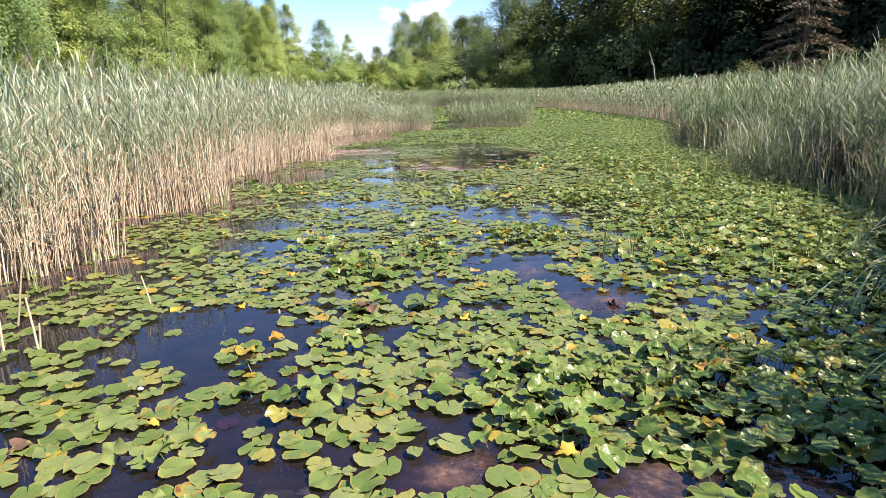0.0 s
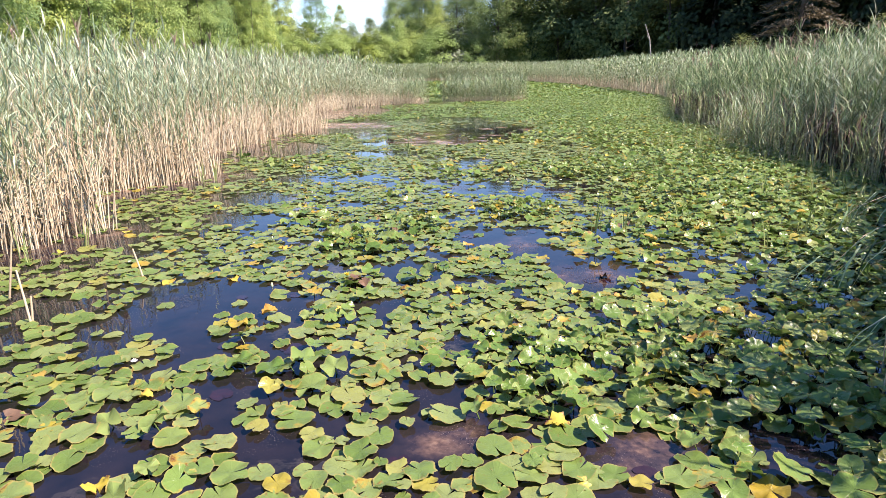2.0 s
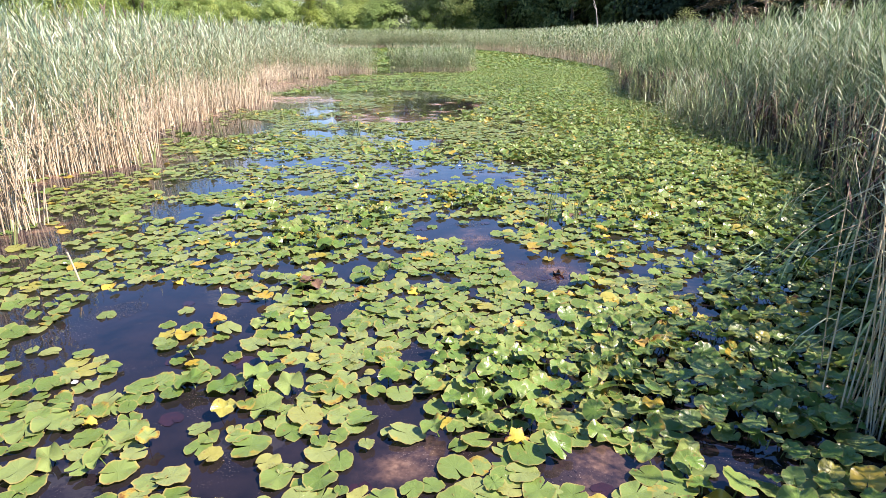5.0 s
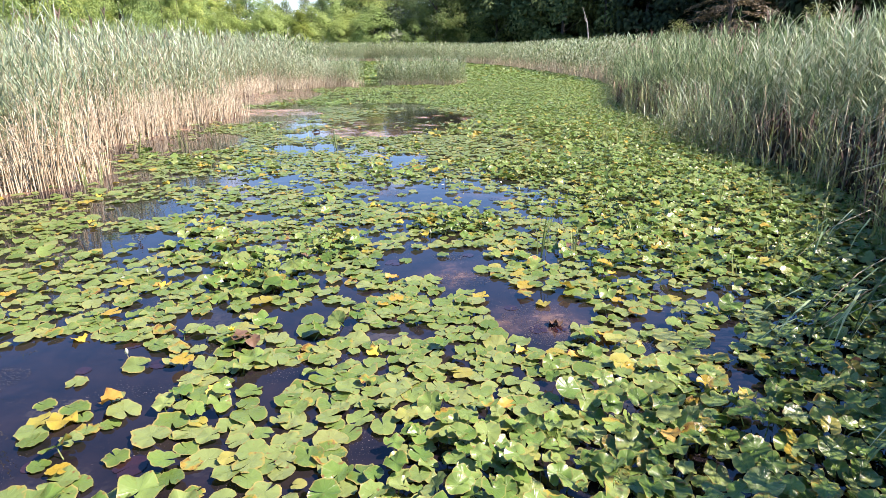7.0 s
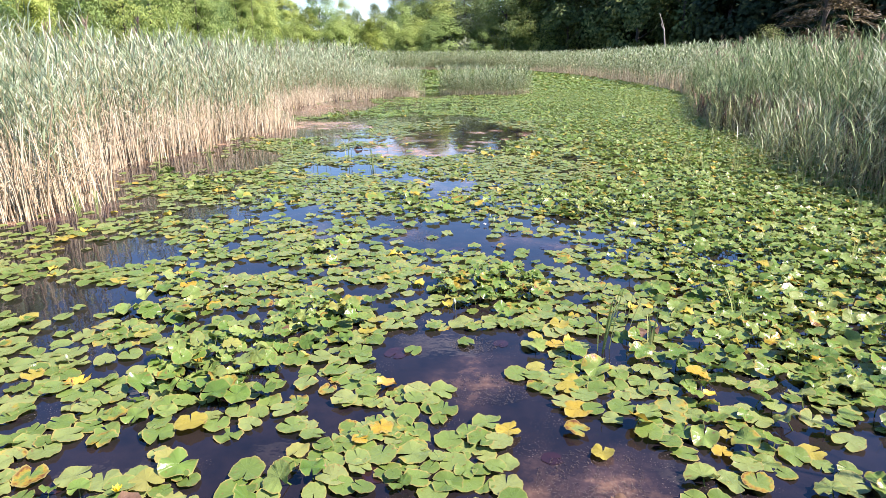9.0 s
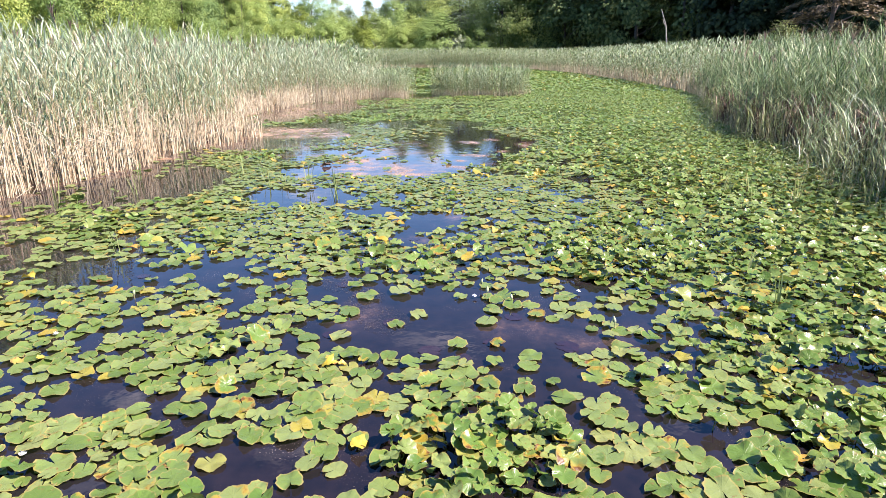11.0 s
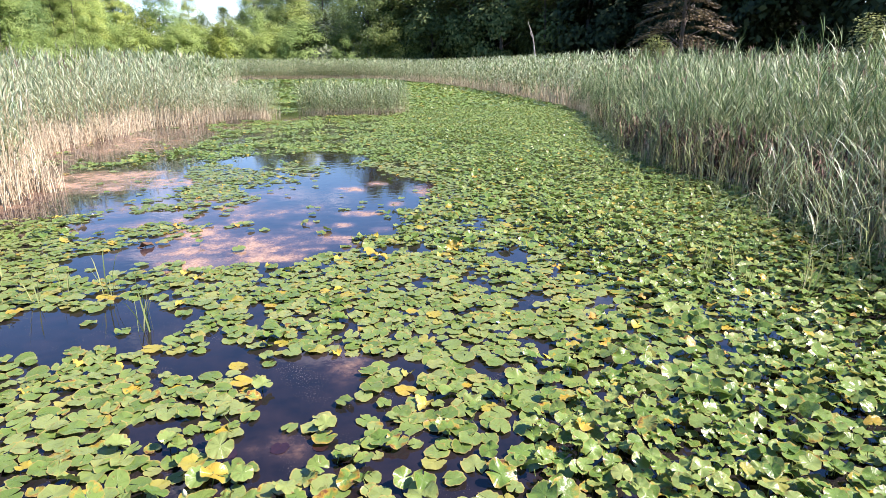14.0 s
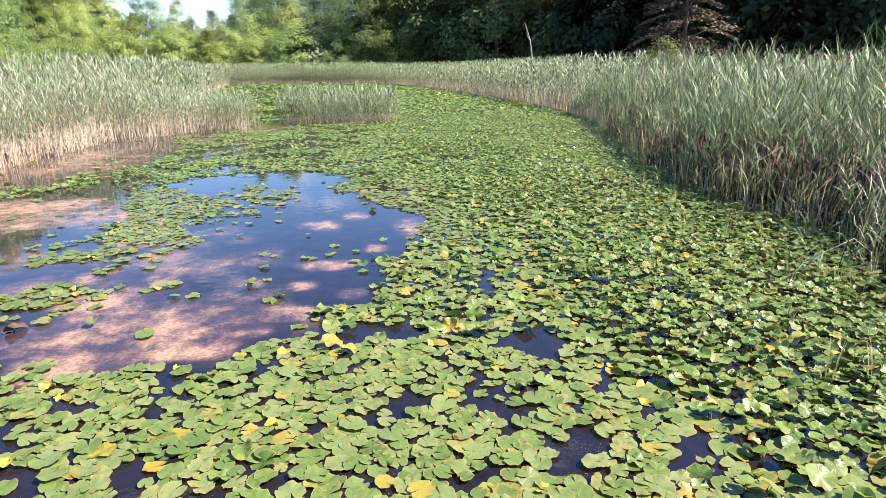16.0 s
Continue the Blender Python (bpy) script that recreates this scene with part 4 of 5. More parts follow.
NEAR_END = 20.0
px, py, psize, pup = throw_pads(-6.9, 8, -5, NEAR_END, 104500, 3)
pm, pw = pad_poses(px, py, psize, pup, 5, (9, 8, 3))
beside = (py > 2.4) & (np.abs(px - 0.6) < np.interp(py, [2.4, 9, 16, 19], [2.6, 3.0, 2.6, 1.6]))
rest = ~beside
tagged(new("lily_pads", joined("lily_pads", PADS_REST, pw[rest], pm[rest], [M_PAD, M_DYING, M_PAD_UP], True)), "green water lily pads along the reeds", "water lilies", "water lily patches", "stuff")
px, py, psize, pup, pm, pw = (a[beside] for a in (px, py, psize, pup, pm, pw))
pad_meshes = [mesh("lily_pad", s[0], s[1], [M_PAD, M_DYING, M_PAD_UP], s[2], uv=s[3], smooth=True) for s in PADS]
cell = 2.0
patches = {}
for k in range(len(px)):
    patches.setdefault((int(px[k] // cell), int(py[k] // cell)), []).append(k)
for (cx, cy), members in sorted(patches.items()):
    mean_up = float(np.mean(pup[members]))
    label = "crowded water lilies with leaves lifted above the pond" if mean_up > 0.45 else "water lilies with flat round pads floating on dark water"
    bed = tagged(new("water_lily_patch"), label, "water lilies", "water lily patches")
    bed.location = ((cx + 0.5) * cell, (cy + 0.5) * cell, 0)
    for k in members:
        pad = new("lily_pad", pad_meshes[pw[k]])
        pad.parent = bed
        pad.matrix_basis = Matrix.Translation((-(cx + 0.5) * cell, -(cy + 0.5) * cell, 0)) @ Matrix(pm[k].tolist())

mx, my, msize, mup = throw_pads(-9.2, 10.5, NEAR_END, 26, 42000, 4)
mm, mw = pad_poses(mx, my, msize, mup, 6, (6, 7, 2))
ox, oy, osize, oup = throw_pads(-9.2, 13, 26, 46, 150000, 8)
ok = np.hypot((ox - 0.2) / 3.1, (oy - 43.4) / 1.8) > 0.9
om, _ = pad_poses(ox[ok], oy[ok], osize[ok] * 1.08, oup[ok], 10, (6, 7, 2))
tagged(new("lily_pads", joined("lily_pads", PADS_FAR, np.random.default_rng(12).integers(0, 8, len(om)), om, [M_PAD_UP], True)), "carpet of small lily pads before the reed islet", "water lilies", "water lily patches", "stuff")
tagged(new("lily_pads", joined("lily_pads", PADS_MID, mw, mm, [M_PAD, M_DYING, M_PAD_UP], True)), "broad carpet of green water lily pads", "water lilies", "water lily patches", "stuff")
g = np.random.default_rng(9)
n = 34000
fx, fy = g.uniform(-20, 13.5, n), 46 + 80 * g.random(n) ** 1.25
ok = (inside(fx, fy) > -0.4) & (openness(fx, fy) < 0.5) & ((fx > 1) | (fractal(fx, fy * 0.5, 0.9, 4.0) > 0.1)) & (np.hypot((fx - 0.2) / 3.2, (fy - 43.4) / 1.9) > 0.9)
fx, fy = fx[ok], fy[ok]
n = len(fx)
fm = placements(fx, fy, 0.01 + g.uniform(0, 0.08, n), g.uniform(0, 6.3, n), g.uniform(0.11, 0.19, n) * np.interp(fy, [46, 120], [1, 2.3]), np.abs(g.normal(0.15, 0.2, n)), g.uniform(0, 6.3, n))
tagged(new("lily_pads", joined("lily_pads", PADS_FAR, g.integers(0, 8, n), fm, [M_PAD_UP], True)), "distant bright green carpet of lily pads", "water lilies", "water lily patches", "stuff")

# ---- trees ----
def crown_mesh(seed, height, radius, base, leaf, clumps, per, mat, shape="oval", droop=0.0):
    g = np.random.default_rng(seed)
    centres, sizes = [], []
    while len(centres) < clumps:
        f = g.random()
        env = {"oval": math.sin(math.pi * min(1, 0.12 + 0.88 * f) ** 0.75) ** 0.7, "cone": (1.02 - f) ** 0.85, "bush": math.sqrt(max(0, 1 - f * f))}[shape]
        a = g.uniform(0, 6.283)
        lobes = 1 + 0.22 * math.sin(3 * a + seed) + 0.14 * math.sin(5 * a + 7 * f + seed)
        r = radius * env * lobes * math.sqrt(g.uniform(0.12, 1.0))
        centres.append((r * math.cos(a), r * math.sin(a), base + f * (height - base)))
        sizes.append(g.uniform(0.55, 1.1) * radius * (0.29 if clumps < 100 else 0.22))
    c, s = np.repeat(np.array(centres), per, 0), np.repeat(np.array(sizes), per)
    n = len(c)
    p = c + np.clip(g.normal(0, 0.95, (n, 3)), -1.55, 1.55) * s[:, None] * np.array([0.75, 0.75, 0.55])
    p[:, 2] = np.maximum(p[:, 2] - droop * np.hypot(p[:, 0], p[:, 1]), 0.2)
    face = p - np.array([0, 0, base + 0.35 * (height - base)])
    face = face / np.linalg.norm(face, axis=1)[:, None] * 0.8 + np.array([0, 0, 0.45]) + g.normal(0, 0.3, (n, 3))
    a = np.cross(face, g.normal(0, 1, (n, 3)))
    a /= np.linalg.norm(a, axis=1)[:, None]
    b = np.cross(face, a)
    b /= np.linalg.norm(b, axis=1)[:, None]
    size = leaf * g.uniform(0.6, 1.3, n)[:, None]
    v = np.stack([p - a * size, p + b * size * 0.55, p + a * size, p - b * size * 0.55], 1).reshape(-1, 3)
    i = np.arange(n)[:, None] * 4
    t = np.concatenate([i + np.array([[0, 1, 2]]), i + np.array([[0, 2, 3]])])
    return mesh("crown", v, t, [mat]), centres


def trunk_mesh(seed, height, radius, centres, limbs):
    g = random.Random(seed)
    s = Shape()
    lean = Vector((g.uniform(-0.05, 0.05), g.uniform(-0.05, 0.05), 0))
    spine = lambda f: lean * f * f * height + Vector((0.12 * math.sin(5 * f + seed), 0.12 * math.cos(4 * f + seed), f * height))
    fs = (0, 0.06, 0.25, 0.5, 0.75, 0.95)
    s.tube([spine(f) - Vector((0, 0, 0.3 if f == 0 else 0)) for f in fs], [radius * k for k in (1.5, 1.05, 0.85, 0.6, 0.35, 0.06)], 7)
    for k in range(limbs):
        end = Vector(g.choice(centres))
        f = max(0.12, min(0.9, (end.z / height) * g.uniform(0.6, 0.85)))
        start = spine(f)
        mid = start.lerp(end, 0.5) + Vector((0, 0, 0.12 * (end - start).length))
        s.tube([start, mid, end], [radius * 0.4 * (1 - f * 0.7), radius * 0.22 * (1 - f * 0.5), radius * 0.05], 4)
    v, t, m, u = s.arrays()
    return mesh("trunk", v, t, [M_BARK], smooth=True)


def make_tree(name, label, seed, height, radius, base, leaf, clumps, per, mat, shape="oval", limbs=14, trunk=0.16, category="tree", droop=0.0):
    tree = tagged(new(name), label, category, name + "s on the bank")
    crown, centres = crown_mesh(seed, height, radius, base, leaf, clumps, per, mat, shape, droop)
    part("trunk", trunk_mesh(seed, height, trunk, centres, limbs), tree, "grey-brown bark")
    part("crown", crown, tree)
    return tree


PLANTED = {}


def plant(model, x, y, turn, scale):
    """The first planting moves the model itself; the next ones copy it."""
    m = pose(x, y, float(ground_height(np.array([x]), np.array([y]))[0]) - 0.05, 0, 0, turn) @ Matrix.Diagonal((scale, scale, scale, 1))
    if model.name not in PLANTED:
        PLANTED[model.name] = model
        model.matrix_basis = m
        return model
    kids = copy_thing(model, Matrix.Identity(4))
    kids.matrix_basis = m
    return kids


g = random.Random(5)
poplars = [make_tree("poplar_tree", "slender light green poplar with fluttering leaves", 100 + k, 15 + k, 3.0 + 0.3 * k, 1.2, 0.11, 230, 90, M_LEAF_LIGHT) for k in range(4)]
far_poplars = [make_tree("poplar_tree", "tall full-crowned poplar at the pond's far end", 200 + k, 20, 5.2 - 0.8 * k, 6.0 - k, 0.17, 190, 75, M_LEAF_LIGHT) for k in range(3)]
yellows = [make_tree("sapling", "young yellow-green sapling behind the reeds", 120 + k, 6.5, 2.2, 0.5, 0.13, 80, 70, M_LEAF_YELLOW, trunk=0.07) for k in range(2)]
shrubs = [make_tree("shrub", "rounded leafy green shrub at the wood's edge", 130 + k, 6.0, 3.6, 0.2, 0.13, 120, 80, M_LEAF_LIGHT, "bush", trunk=0.08, category="shrub") for k in range(2)]
broads = [make_tree("broadleaf_tree", "large mid-green broadleaf tree", 140 + k, 21, 6.0, 2.0, 0.19, 210, 80, M_LEAF_MID, trunk=0.3) for k in range(3)]
willows = [make_tree("willow_tree", "grey-green willow with drooping crown", 150 + k, 10, 4.8, 0.6, 0.32, 60, 55, M_LEAF_GREY, "bush", trunk=0.2, droop=0.12) for k in range(2)]
darks = [make_tree("woodland_tree", "tall woodland tree, its deep shade put into the leaf colour", 160 + k, 25, 6.5, 0.3, 0.46, 80, 84, M_LEAF_SHADED, trunk=0.35) for k in range(3)]

deeps = [make_tree("woodland_tree", "tall deep green woodland tree, sun on its crown put into the leaf colour", 190 + k, 24, 6.5, 0.3, 0.36, 84, 90, M_LEAF_DEEP_SUNLIT, trunk=0.35) for k in range(2)]


def conifer_crown(seed, height):
    """Tiers of drooping boughs hung with needle sprays."""
    g = np.random.default_rng(seed)
    points, ends = [], []
    for k in range(50):
        h = height * (0.12 + 0.86 * k / 50)
        a, reach = k * 2.4 + g.uniform(-0.3, 0.3), (1.05 - h / height) * 7.5 * g.uniform(0.75, 1.15) + 0.4
        ends.append((reach * math.cos(a), reach * math.sin(a), h - 0.22 * reach))
        n = int(90 + 40 * reach)
        f = np.sqrt(g.random(n))
        side = g.normal(0, 0.16, n) * reach * (0.35 + f)
        points.append(np.stack([f * reach * math.cos(a) - side * math.sin(a), f * reach * math.sin(a) + side * math.cos(a), h + 0.12 * reach * f - 0.36 * reach * f * f - np.abs(g.normal(0, 0.16, n))], 1))
    p = np.concatenate(points)
    n = len(p)
    a = np.stack([p[:, 0], p[:, 1], -1.2 * np.ones(n)], 1) + g.normal(0, 1.2, (n, 3))
    a /= np.linalg.norm(a, axis=1)[:, None]
    b = np.cross(a, g.normal(0, 1, (n, 3)))
    b /= np.linalg.norm(b, axis=1)[:, None]
    size = 0.26 * g.uniform(0.6, 1.3, n)[:, None]
    v = np.stack([p - a * size, p + b * size * 0.35, p + a * size, p - b * size * 0.35], 1).reshape(-1, 3)
    i = np.arange(n)[:, None] * 4
    return mesh("crown", v, np.concatenate([i + np.array([[0, 1, 2]]), i + np.array([[0, 2, 3]])]), [M_NEEDLE]), ends


conifer = tagged(new("conifer_tree"), "conifer with browned drooping boughs before the dark wood", "tree", "conifer_trees on the bank")
needles, bough_ends = conifer_crown(170, 25)
part("trunk", trunk_mesh(170, 25, 0.3, bough_ends, 30), conifer, "grey-brown bark")
part("crown", needles, conifer)

# left bank: young poplars behind the reeds, nearest first
for k in range(31):
    f = k / 30
    y = 31 + 101 * f
    x = np.interp(y, [10, 40, 80, 135], [-34, -40, -45, -47]) + g.uniform(-4, 3)
    plant(poplars[k % 4], float(x), y + g.uniform(-2, 2), g.uniform(0, 360), g.uniform(0.95, 1.3))
for k in range(16):
    y = 20 + 7.6 * k
    x = np.interp(y, [10, 40, 80, 140], [-42, -50, -54, -54]) + g.uniform(-4, 4)
    plant(broads[k % 3], float(x), y, g.uniform(0, 360), g.uniform(0.85, 1.08))
for k in range(22):
    y = 24 + 5 * k + g.uniform(-3, 3)
    x = np.interp(y, [10, 40, 80, 135], [-29, -35, -39, -40]) + g.uniform(-2, 2)
    plant((yellows + shrubs)[k % 4], float(x), y, g.uniform(0, 360), g.uniform(0.6, 0.95))
# the far end
for az, dist, model, size in ((-22.8, 156, far_poplars[1], 1.2), (-21.2, 158, far_poplars[0], 1.1), (-20.0, 160, far_poplars[1], 1.27), (-18.5, 160, far_poplars[2], 1.17), (-15.6, 160, far_poplars[0], 1.0), (-13.4, 163, far_poplars[2], 0.85),
                              (-8.3, 160, far_poplars[1], 1.1), (-6.4, 163, broads[1], 1.0), (-5.4, 166, far_poplars[0], 1.12), (-3.0, 168, broads[2], 1.0),
                              (-1.6, 172, broads[0], 1.05), (0.6, 143, broads[1], 1.18), (2.6, 144, broads[2], 1.15), (4.4, 141, broads[0], 1.05), (1.6, 150, broads[0], 1.12), (-19.6, 150, shrubs[0], 1.6),
                              (-12.3, 152, broads[1], 0.58), (-10.8, 150, broads[2], 0.62), (-9.4, 152, broads[0], 0.6), (-7.4, 147, shrubs[1], 1.3),
                              (-5.6, 146, broads[2], 0.5), (-17, 148, shrubs[0], 1.4), (-3.4, 143, willows[0], 1.05), (-1.8, 144, willows[1], 0.95),
                              (-24, 150, broads[2], 0.9)):
    plant(model, 0.8 + dist * math.sin(radians(az)), dist * math.cos(radians(az)), g.uniform(0, 360), size)
for k in range(26):
    az = -27 + k * 1.05
    dist = 141 + 5 * (k % 3)
    plant(shrubs[k % 2] if k % 5 else yellows[k % 2], 0.8 + dist * math.sin(radians(az)), dist * math.cos(radians(az)), g.uniform(0, 360), g.uniform(1.2, 1.75))
for k in range(12):
    az, dist = -27 + 1.28 * k + g.uniform(-0.3, 0.3), 166 + 4 * (k % 3)
    plant(broads[k % 3], 0.8 + dist * math.sin(radians(az)), dist * math.cos(radians(az)), g.uniform(0, 360), float(np.interp(az, [-27, -19, -17, -13, -11], [1.1, 0.8, 0.56, 0.58, 0.8])))
for k in range(7):
    az, dist = -8.6 + 1.3 * k, 176 + 4 * (k % 2)
    plant(broads[(k + 1) % 3], 0.8 + dist * math.sin(radians(az)), dist * math.cos(radians(az)), g.uniform(0, 360), 0.92 + 0.08 * (k % 3))
# right bank: the wood, its shade painted as dark leaves, several rows deep
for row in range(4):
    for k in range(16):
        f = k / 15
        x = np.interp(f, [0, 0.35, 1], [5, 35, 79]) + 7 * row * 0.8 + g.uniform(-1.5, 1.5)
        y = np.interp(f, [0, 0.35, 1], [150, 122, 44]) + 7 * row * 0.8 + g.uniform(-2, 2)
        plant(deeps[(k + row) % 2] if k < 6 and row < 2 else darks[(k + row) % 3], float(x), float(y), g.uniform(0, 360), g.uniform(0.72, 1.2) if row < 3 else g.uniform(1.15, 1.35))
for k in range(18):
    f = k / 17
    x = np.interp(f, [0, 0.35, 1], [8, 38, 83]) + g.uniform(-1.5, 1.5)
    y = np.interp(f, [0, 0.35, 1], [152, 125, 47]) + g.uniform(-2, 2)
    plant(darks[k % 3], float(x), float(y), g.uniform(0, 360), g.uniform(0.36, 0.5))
plant(conifer, 34.6, 74.0, 20, 0.8)
# willow scrub in the reeds
scrub = [make_tree("willow_bush", "low yellow-green willow bush rising from the reeds", 180 + k, 4.6, 1.8, 0.3, 0.075, 60, 150, M_LEAF_SCRUB, "bush", trunk=0.05, category="shrub") for k in range(2)]
plant(scrub[0], 17.2, 43.9, 40, 0.8)
plant(scrub[1], 16.8, 28.0, 140, 0.78)

# dead pale branch standing above the reeds
def dead_branch():
    st = Shape()
    st.tube([(0.5, 0, 0), (0.35, 0, 2.6), (0.1, 0.05, 4.1), (-0.45, 0, 5.3)], [0.075, 0.065, 0.05, 0.025], 6)
    st.tube([(0.12, 0.05, 4.0), (-0.15, 0, 4.3), (-0.22, 0, 4.55)], [0.045, 0.03, 0.02], 5)
    v, t, m, u = st.arrays()
    return mesh("dead_branch", v, t, [M_DRIFT], smooth=True)


M_DRIFT = plain_material("bleached_wood", (0.196, 0.1792, 0.1512), (0.3472, 0.3248, 0.2912), 8.0, 0.85, 0.01)
branch = tagged(new("dead_branch", dead_branch()), "bleached dead branch standing above the reeds", "branch")
branch.matrix_basis = pose(19.5, 78.6, 0) @ Matrix.Diagonal((1.2, 1.2, 1.34, 1))


def bare_tree(seed, height):
    g = random.Random(seed)
    st = Shape()

    def grow(p, d, length, r, level):
        q = p + d * length
        st.tube([p, p.lerp(q, 0.5) + Vector((g.uniform(-1, 1), g.uniform(-1, 1), 0)) * 0.04 * length, q], [r, r * 0.8, r * 0.55], 4 if level else 6)
        if level < 5:
            for k in range(3 if level else 4):
                e = (d + Vector((g.uniform(-0.6, 0.6), g.uniform(-0.6, 0.6), g.uniform(-0.05, 0.4)))).normalized()
                grow(p.lerp(q, g.uniform(0.55, 1.0)), e, length * g.uniform(0.5, 0.72), r * 0.55, level + 1)
    grow(Vector((0, 0, -0.2)), Vector((0.03, 0.02, 1)).normalized(), height * 0.42, 0.16, 0)
    v, t, m, u = st.arrays()
    return mesh("bare_tree", v, t, [M_DRIFT], smooth=True)


bare = tagged(new("bare_tree", bare_tree(4, 15.5)), "leafless dead tree with fine grey twigs", "tree")
bare.matrix_basis = pose(0.8 - 158 * math.sin(radians(10.6)), 158 * math.cos(radians(10.6)), 1.0)

# ---- small things on the water ----
def tuft_mesh(seed, blades, height):
    g = random.Random(seed)
    st = Shape()
    for k in range(blades):
        a, h = g.uniform(0, 6.3), height * g.uniform(0.6, 1.15)
        out = Vector((math.cos(a), math.sin(a), 0))
        foot = out * g.uniform(0.0, 0.05)
        lean = g.uniform(0.08, 0.4)
        st.strip([foot + Vector((0, 0, -0.05)), foot + out * lean * h * 0.25 + Vector((0, 0, h * 0.5)), foot + out * lean * h * 0.6 + Vector((0, 0, h * 0.85)), foot + out * lean * h + Vector((0, 0, h))],
                 [0.010, 0.012, 0.008, 0.0], Vector((-out.y, out.x, 0.3)).normalized(), 0)
    v, t, m, u = st.arrays()
    return mesh("shoot_tuft", v, t, [M_GRASS])


TUFTS = [tuft_mesh(k, 4 + k % 4, 0.34 + 0.05 * (k % 3)) for k in range(7)]
g = random.Random(21)
SPOTS = [(-1.52, 15.5), (-2.73, 16.7), (-1.45, 15.5), (2.29, 8.0), (5.0, 16.5), (-2.2, 16.5), (3.15, 8.5), (3.6, 11.35), (-2.9, 16.4), (2.2, 8.4), (-4.3, 8.6), (-3.7, 17.3), (1.9, 7.9)]
for k in range(90):
    y = g.uniform(7, 30)
    SPOTS.append((float(right_edge(y)) - abs(g.gauss(0, 1.0)) - 0.1, y))
for k in range(12):
    y = g.uniform(5, 26)
    SPOTS.append((float(left_edge(y)) + abs(g.gauss(0, 0.8)), y))
for k, (x, y) in enumerate(SPOTS):
    tuft = tagged(new("shoot_tuft", TUFTS[k % 7]), "thin upright green shoots growing through the pads", "grass", "shoot tufts")
    tuft.matrix_basis = pose(x, y, 0, g.uniform(-9, 9), g.uniform(-9, 9), g.uniform(0, 360)) @ Matrix.Diagonal((*[g.uniform(0.8, 1.35)] * 3, 1))


def petals(rings, size, mat, name):
    st = Shape()
    for count, lift, reach in rings:
        for k in range(count):
            a = 6.283 * k / count + lift
            o, up = Vector((math.cos(a), math.sin(a), 0)), Vector((0, 0, 1))
            st.strip([o * 0.1 * size, o * reach * 0.6 * size + up * lift * 0.5 * size, o * reach * size + up * lift * size], [0.2 * size, 0.5 * size, 0.0], (-o.y, o.x, 0), 0)
    v, t, m, u = st.arrays()
    return mesh(name, v, t, [mat])


white = petals(((8, 0.5, 1.0), (7, 0.8, 0.7), (5, 1.0, 0.35)), 0.026, M_PETAL, "lily_flower")
gold = petals(((6, 0.9, 0.8), (5, 1.0, 0.4)), 0.035, M_YELLOW, "spatterdock_flower")
for x, y in ((-0.61, 8.1), (-2.3, 7.2), (-3.4, 6.4), (-1.6, 8.9), (3.9, 6.9), (1.9, 11.7), (0.9, 11.5), (-4.0, 20.6), (-2.5, 10.4), (-1.0, 13.0), (2.0, 15.2), (-2.0, 4.1)):
    flower = tagged(new("lily_flower", white), "small white water lily bloom on the water", "flower", "lily flowers")
    flower.matrix_basis = pose(x, y, 0.02, 0, 0, g.uniform(0, 360))
flower = tagged(new("spatterdock_flower", gold), "yellow spatterdock bloom held above the water", "flower")
flower.matrix_basis = pose(-0.86, 5.95, 0.06)


def rotten(seed):
    v, t, m, u = lily_pad(seed, 14, "curled")
    return mesh("rotten_leaf", v, t, [M_ROT], smooth=True)


ROTTEN = [rotten(90 + k) for k in range(3)]
for k, (x, y, z, s) in enumerate(((-0.74, 5.86, 0.07, 0.09), (-0.66, 5.82, 0.05, 0.07), (1.72, 6.15, 0.02, 0.07), (-2.32, 3.35, 0.03, 0.075), (-2.45, 18.5, 0.02, 0.11), (2.3, 8.15, 0.05, 0.09), (-0.7, 7.9, 0.05, 0.09))):
    leaf = tagged(new("rotten_leaf", ROTTEN[k % 3]), "brown shrivelled dead leaf on the water", "leaf", "dead leaves")
    leaf.matrix_basis = pose(x, y, z, g.uniform(-12, 12), g.uniform(-12, 12), g.uniform(0, 360)) @ Matrix.Diagonal((s, s, s, 1))


def bent_reed(seed):
    """A reed that has toppled out over the pads, its leaves trailing."""
    g = random.Random(seed)
    st = Shape()
    arc = [Vector((0, 0, -0.05)), Vector((-0.12, 0, 0.45)), Vector((-0.45, 0.03, 0.68)), Vector((-0.9, 0.06, 0.5)), Vector((-1.25, 0.1, 0.16))]
    st.tube(arc, [0.006, 0.006, 0.005, 0.004, 0.002], 4, 1)
    for k in range(9):
        f = g.uniform(1.2, 3.8)
        p = arc[int(f)].lerp(arc[int(f) + 1], f - int(f))
        d = Vector((-1, g.uniform(-0.7, 0.7), 0)).normalized()
        ln = g.uniform(0.35, 0.6)
        st.strip([p, p + d * ln * 0.45 + Vector((0, 0, 0.03)), p + d * ln * 0.8 - Vector((0, 0, 0.3 * p.z)), p + d * ln - Vector((0, 0, 0.75 * p.z))], [0.012, 0.022, 0.016, 0.0], Vector((-d.y, d.x, 0.25)).normalized(), 4)
    v, t, m, u = st.arrays()
    return mesh("bent_reed", v, t, REED_MATS, m)


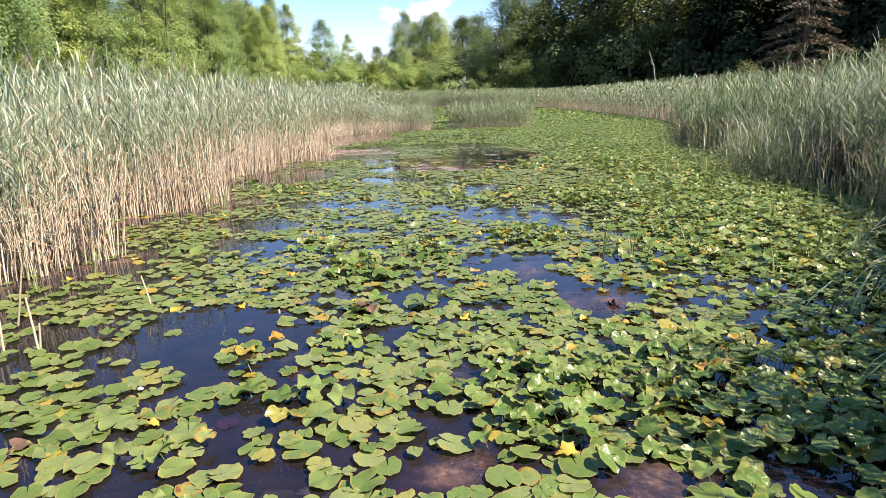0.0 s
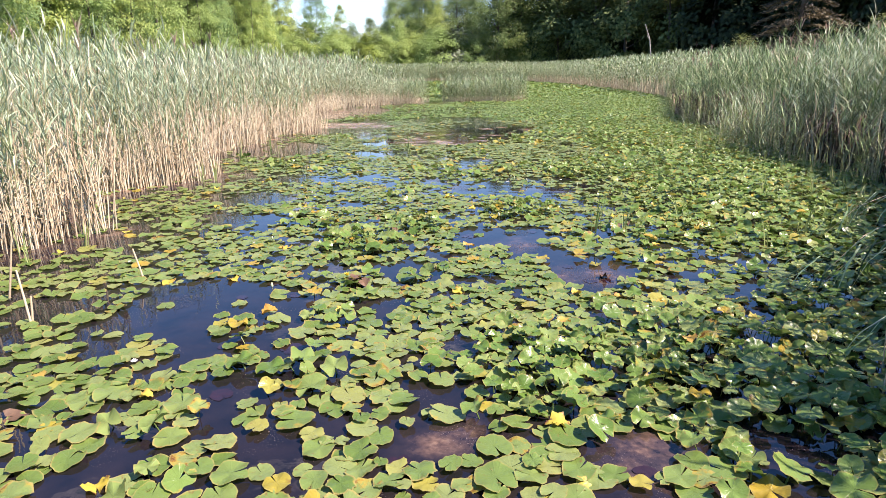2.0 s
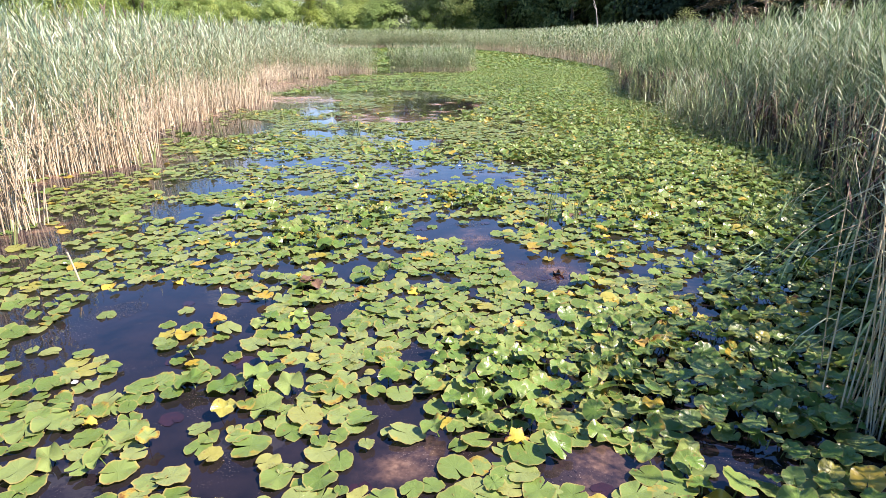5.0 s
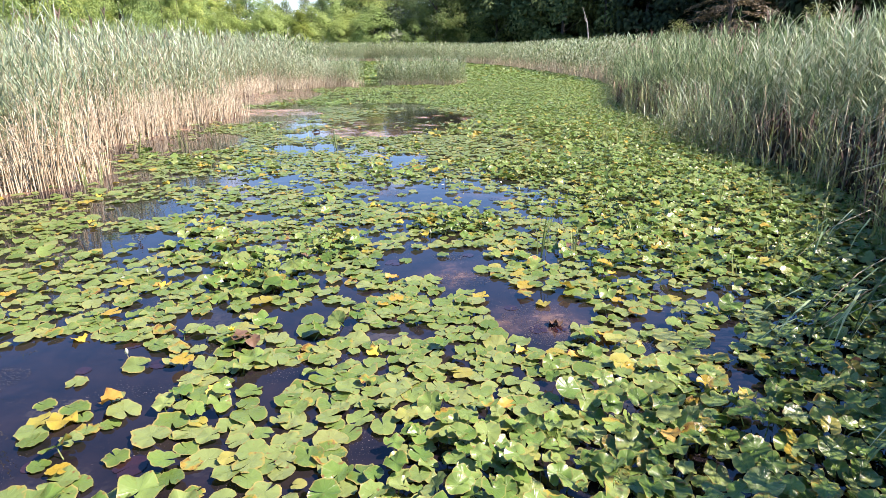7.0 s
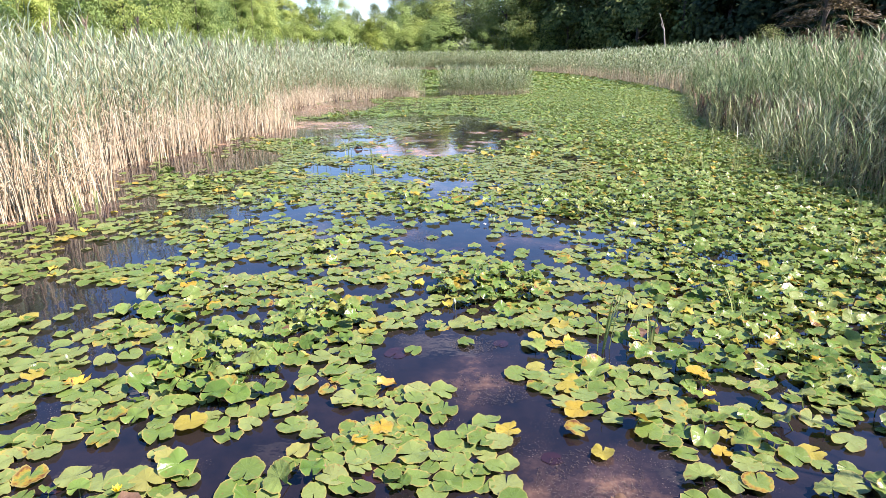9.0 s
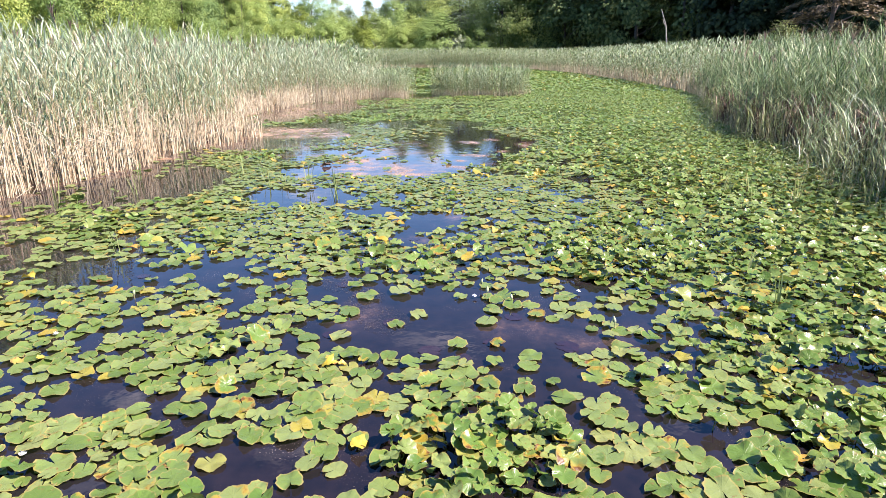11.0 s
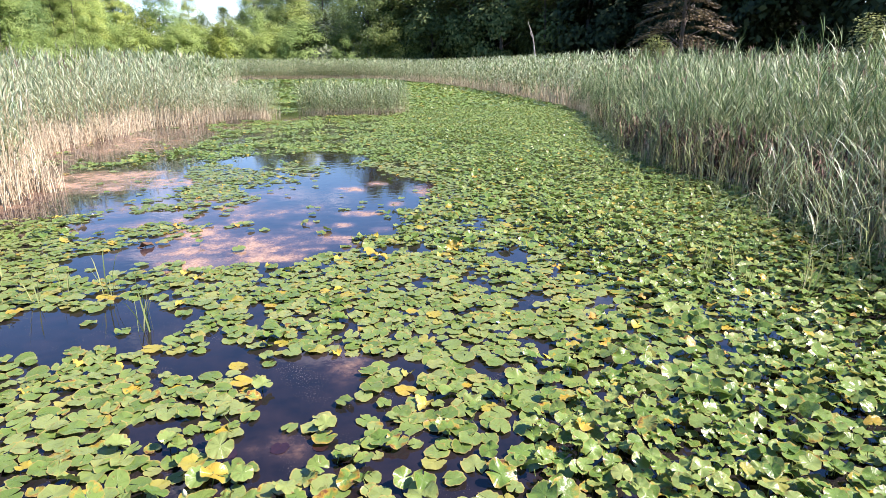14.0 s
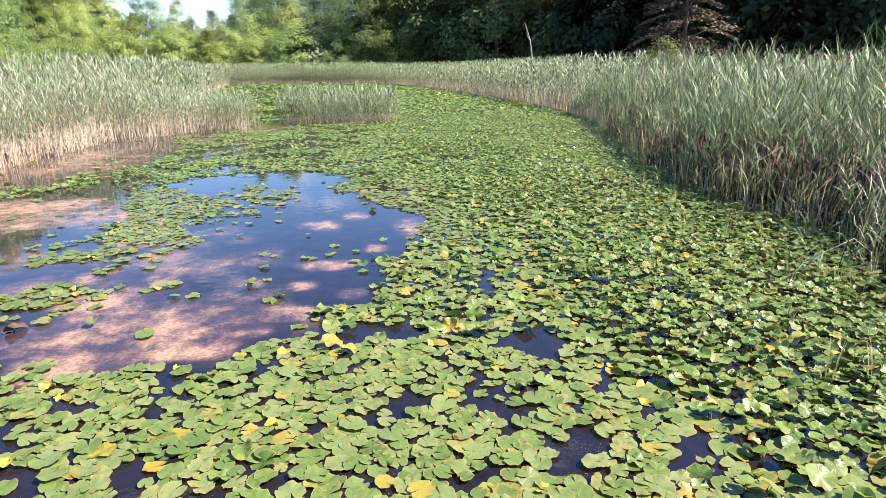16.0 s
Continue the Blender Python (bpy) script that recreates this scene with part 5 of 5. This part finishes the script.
for k, (x, y, turn, size) in enumerate(((4.75, 5.7, 8, 1.0), (4.6, 5.3, -14, 0.9), (4.9, 6.2, 20, 1.05), (4.2, 4.2, -6, 0.8), (5.6, 7.6, 12, 0.9), (7.3, 18.6, 5, 0.8))):
    reed = tagged(new("bent_reed", bent_reed(30 + k)), "toppled green reed trailing its leaves over the pads", "reeds", "bent reeds")
    reed.matrix_basis = pose(x, y, 0, 0, 0, turn) @ Matrix.Diagonal((size, size, size, 1))


# maroon leaves sunk just below the surface, tangles of fine water weed, closed buds
M_SUNK = plain_material("sunken_leaf", (0.010, 0.005, 0.006), (0.030, 0.011, 0.012), 14.0, 0.1, 0.002)
M_WEED = leaf_material("water_weed", ((0.0, (0.02, 0.015, 0.012)), (0.6, (0.055, 0.042, 0.03)), (1.0, (0.15, 0.12, 0.085))), 0.5, 0.0, 4.0)
M_BUD = plain_material("lily_bud_green", (0.20, 0.27, 0.09), (0.55, 0.58, 0.42), 20.0, 0.5, 0.002)


def sunken(seed):
    v, t, m, u = lily_pad(seed, 15, "flat")
    v[:, 2] *= 0.05
    return mesh("sunken_leaf", v, t, [M_SUNK], smooth=True)


SUNKEN = [sunken(200 + k) for k in range(4)]
g = random.Random(44)
laid = 0
while laid < 30:
    x, y = g.uniform(-2.6, 2.8), g.uniform(3.0, 14.0)
    if laid < 5:
        x, y = ((0.42, 6.29), (1.4, 6.5), (0.3, 7.7), (-0.2, 11.5), (0.2, 10.9))[laid]
    elif float(openness(np.array([x]), np.array([y]))[0]) < 0.4:
        continue
    leaf = tagged(new("sunken_leaf", SUNKEN[laid % 4]), "dark maroon lily leaf sunk just below the surface", "leaf", "sunken leaves")
    size = g.uniform(0.055, 0.095)
    leaf.matrix_basis = pose(x, y, 0.003, 0, 0, g.uniform(0, 360)) @ Matrix.Diagonal((size, size, size, 1))
    laid += 1


def weed_mesh(seed, radius):
    """A low tangle of hair-thin stems lying in the surface."""
    g = random.Random(seed)
    st = Shape()
    for k in range(int(700 * radius / 0.3)):
        a, r = g.uniform(0, 6.3), radius * math.sqrt(g.random())
        p = Vector((r * math.cos(a), 0.7 * r * math.sin(a), 0.003 + 0.004 * g.random()))
        w, ln = g.uniform(0, 6.3), g.uniform(0.007, 0.024)
        d = Vector((math.cos(w), math.sin(w), 0))
        bend = Vector((-d.y, d.x, 0)) * g.uniform(-0.4, 0.4) * ln
        st.strip([p, p + d * ln * 0.5 + bend + Vector((0, 0, 0.004)), p + d * ln], [0.0011, 0.0016, 0.0006], (-d.y, d.x, 0), 0)
    v, t, m, u = st.arrays()
    return mesh("water_weed", v, t, [M_WEED])


for k, (x, y, radius) in enumerate(((1.0, 7.22, 0.3), (1.58, 6.33, 0.35), (-0.13, 11.4, 0.25), (0.12, 10.94, 0.32), (-0.39, 11.74, 0.3), (2.5, 5.85, 0.25), (1.67, 6.05, 0.3), (1.81, 13.95, 0.25), (2.45, 13.31, 0.2), (0.9, 7.9, 0.2), (-2.3, 5.3, 0.25))):
    weed = tagged(new("water_weed", weed_mesh(k, radius)), "tangle of fine brown water weed at the surface", "water weed", "water weed", "stuff")
    weed.matrix_basis = pose(x, y, 0, 0, 0, 40 * k)


def bud_parts():
    head, stalk = Shape(), Shape()
    head.tube([(0, 0, 0.05), (0, 0, 0.06), (0.001, 0, 0.075), (0.003, 0, 0.092), (0.004, 0, 0.102)], [0.004, 0.0105, 0.012, 0.007, 0.001], 7)
    stalk.tube([(0.004, 0.003, -0.03), (0, 0, 0.055)], [0.0035, 0.003], 5)
    return [mesh(name, *sh.arrays()[:2], [mat], smooth=True) for name, sh, mat in (("bud_head", head, M_BUD), ("stalk", stalk, M_STEM))]


BUD = bud_parts()
for x, y in ((1.0, 11.5), (1.25, 11.4), (0.95, 11.75), (-2.1, 7.3), (-1.5, 5.6), (0.7, 8.6), (-0.4, 12.9), (-2.3, 11.2), (2.1, 10.9)):
    bud = tagged(new("lily_bud"), "closed pale water lily bud on a short stalk", "flower", "lily buds")
    bud.matrix_basis = pose(x, y, 0, g.uniform(-14, 14), g.uniform(-14, 14), g.uniform(0, 360)) @ Matrix.Diagonal((*[g.uniform(1.0, 1.35)] * 3, 1))
    for me in BUD:
        part(me.name.split(".")[0], me, bud)
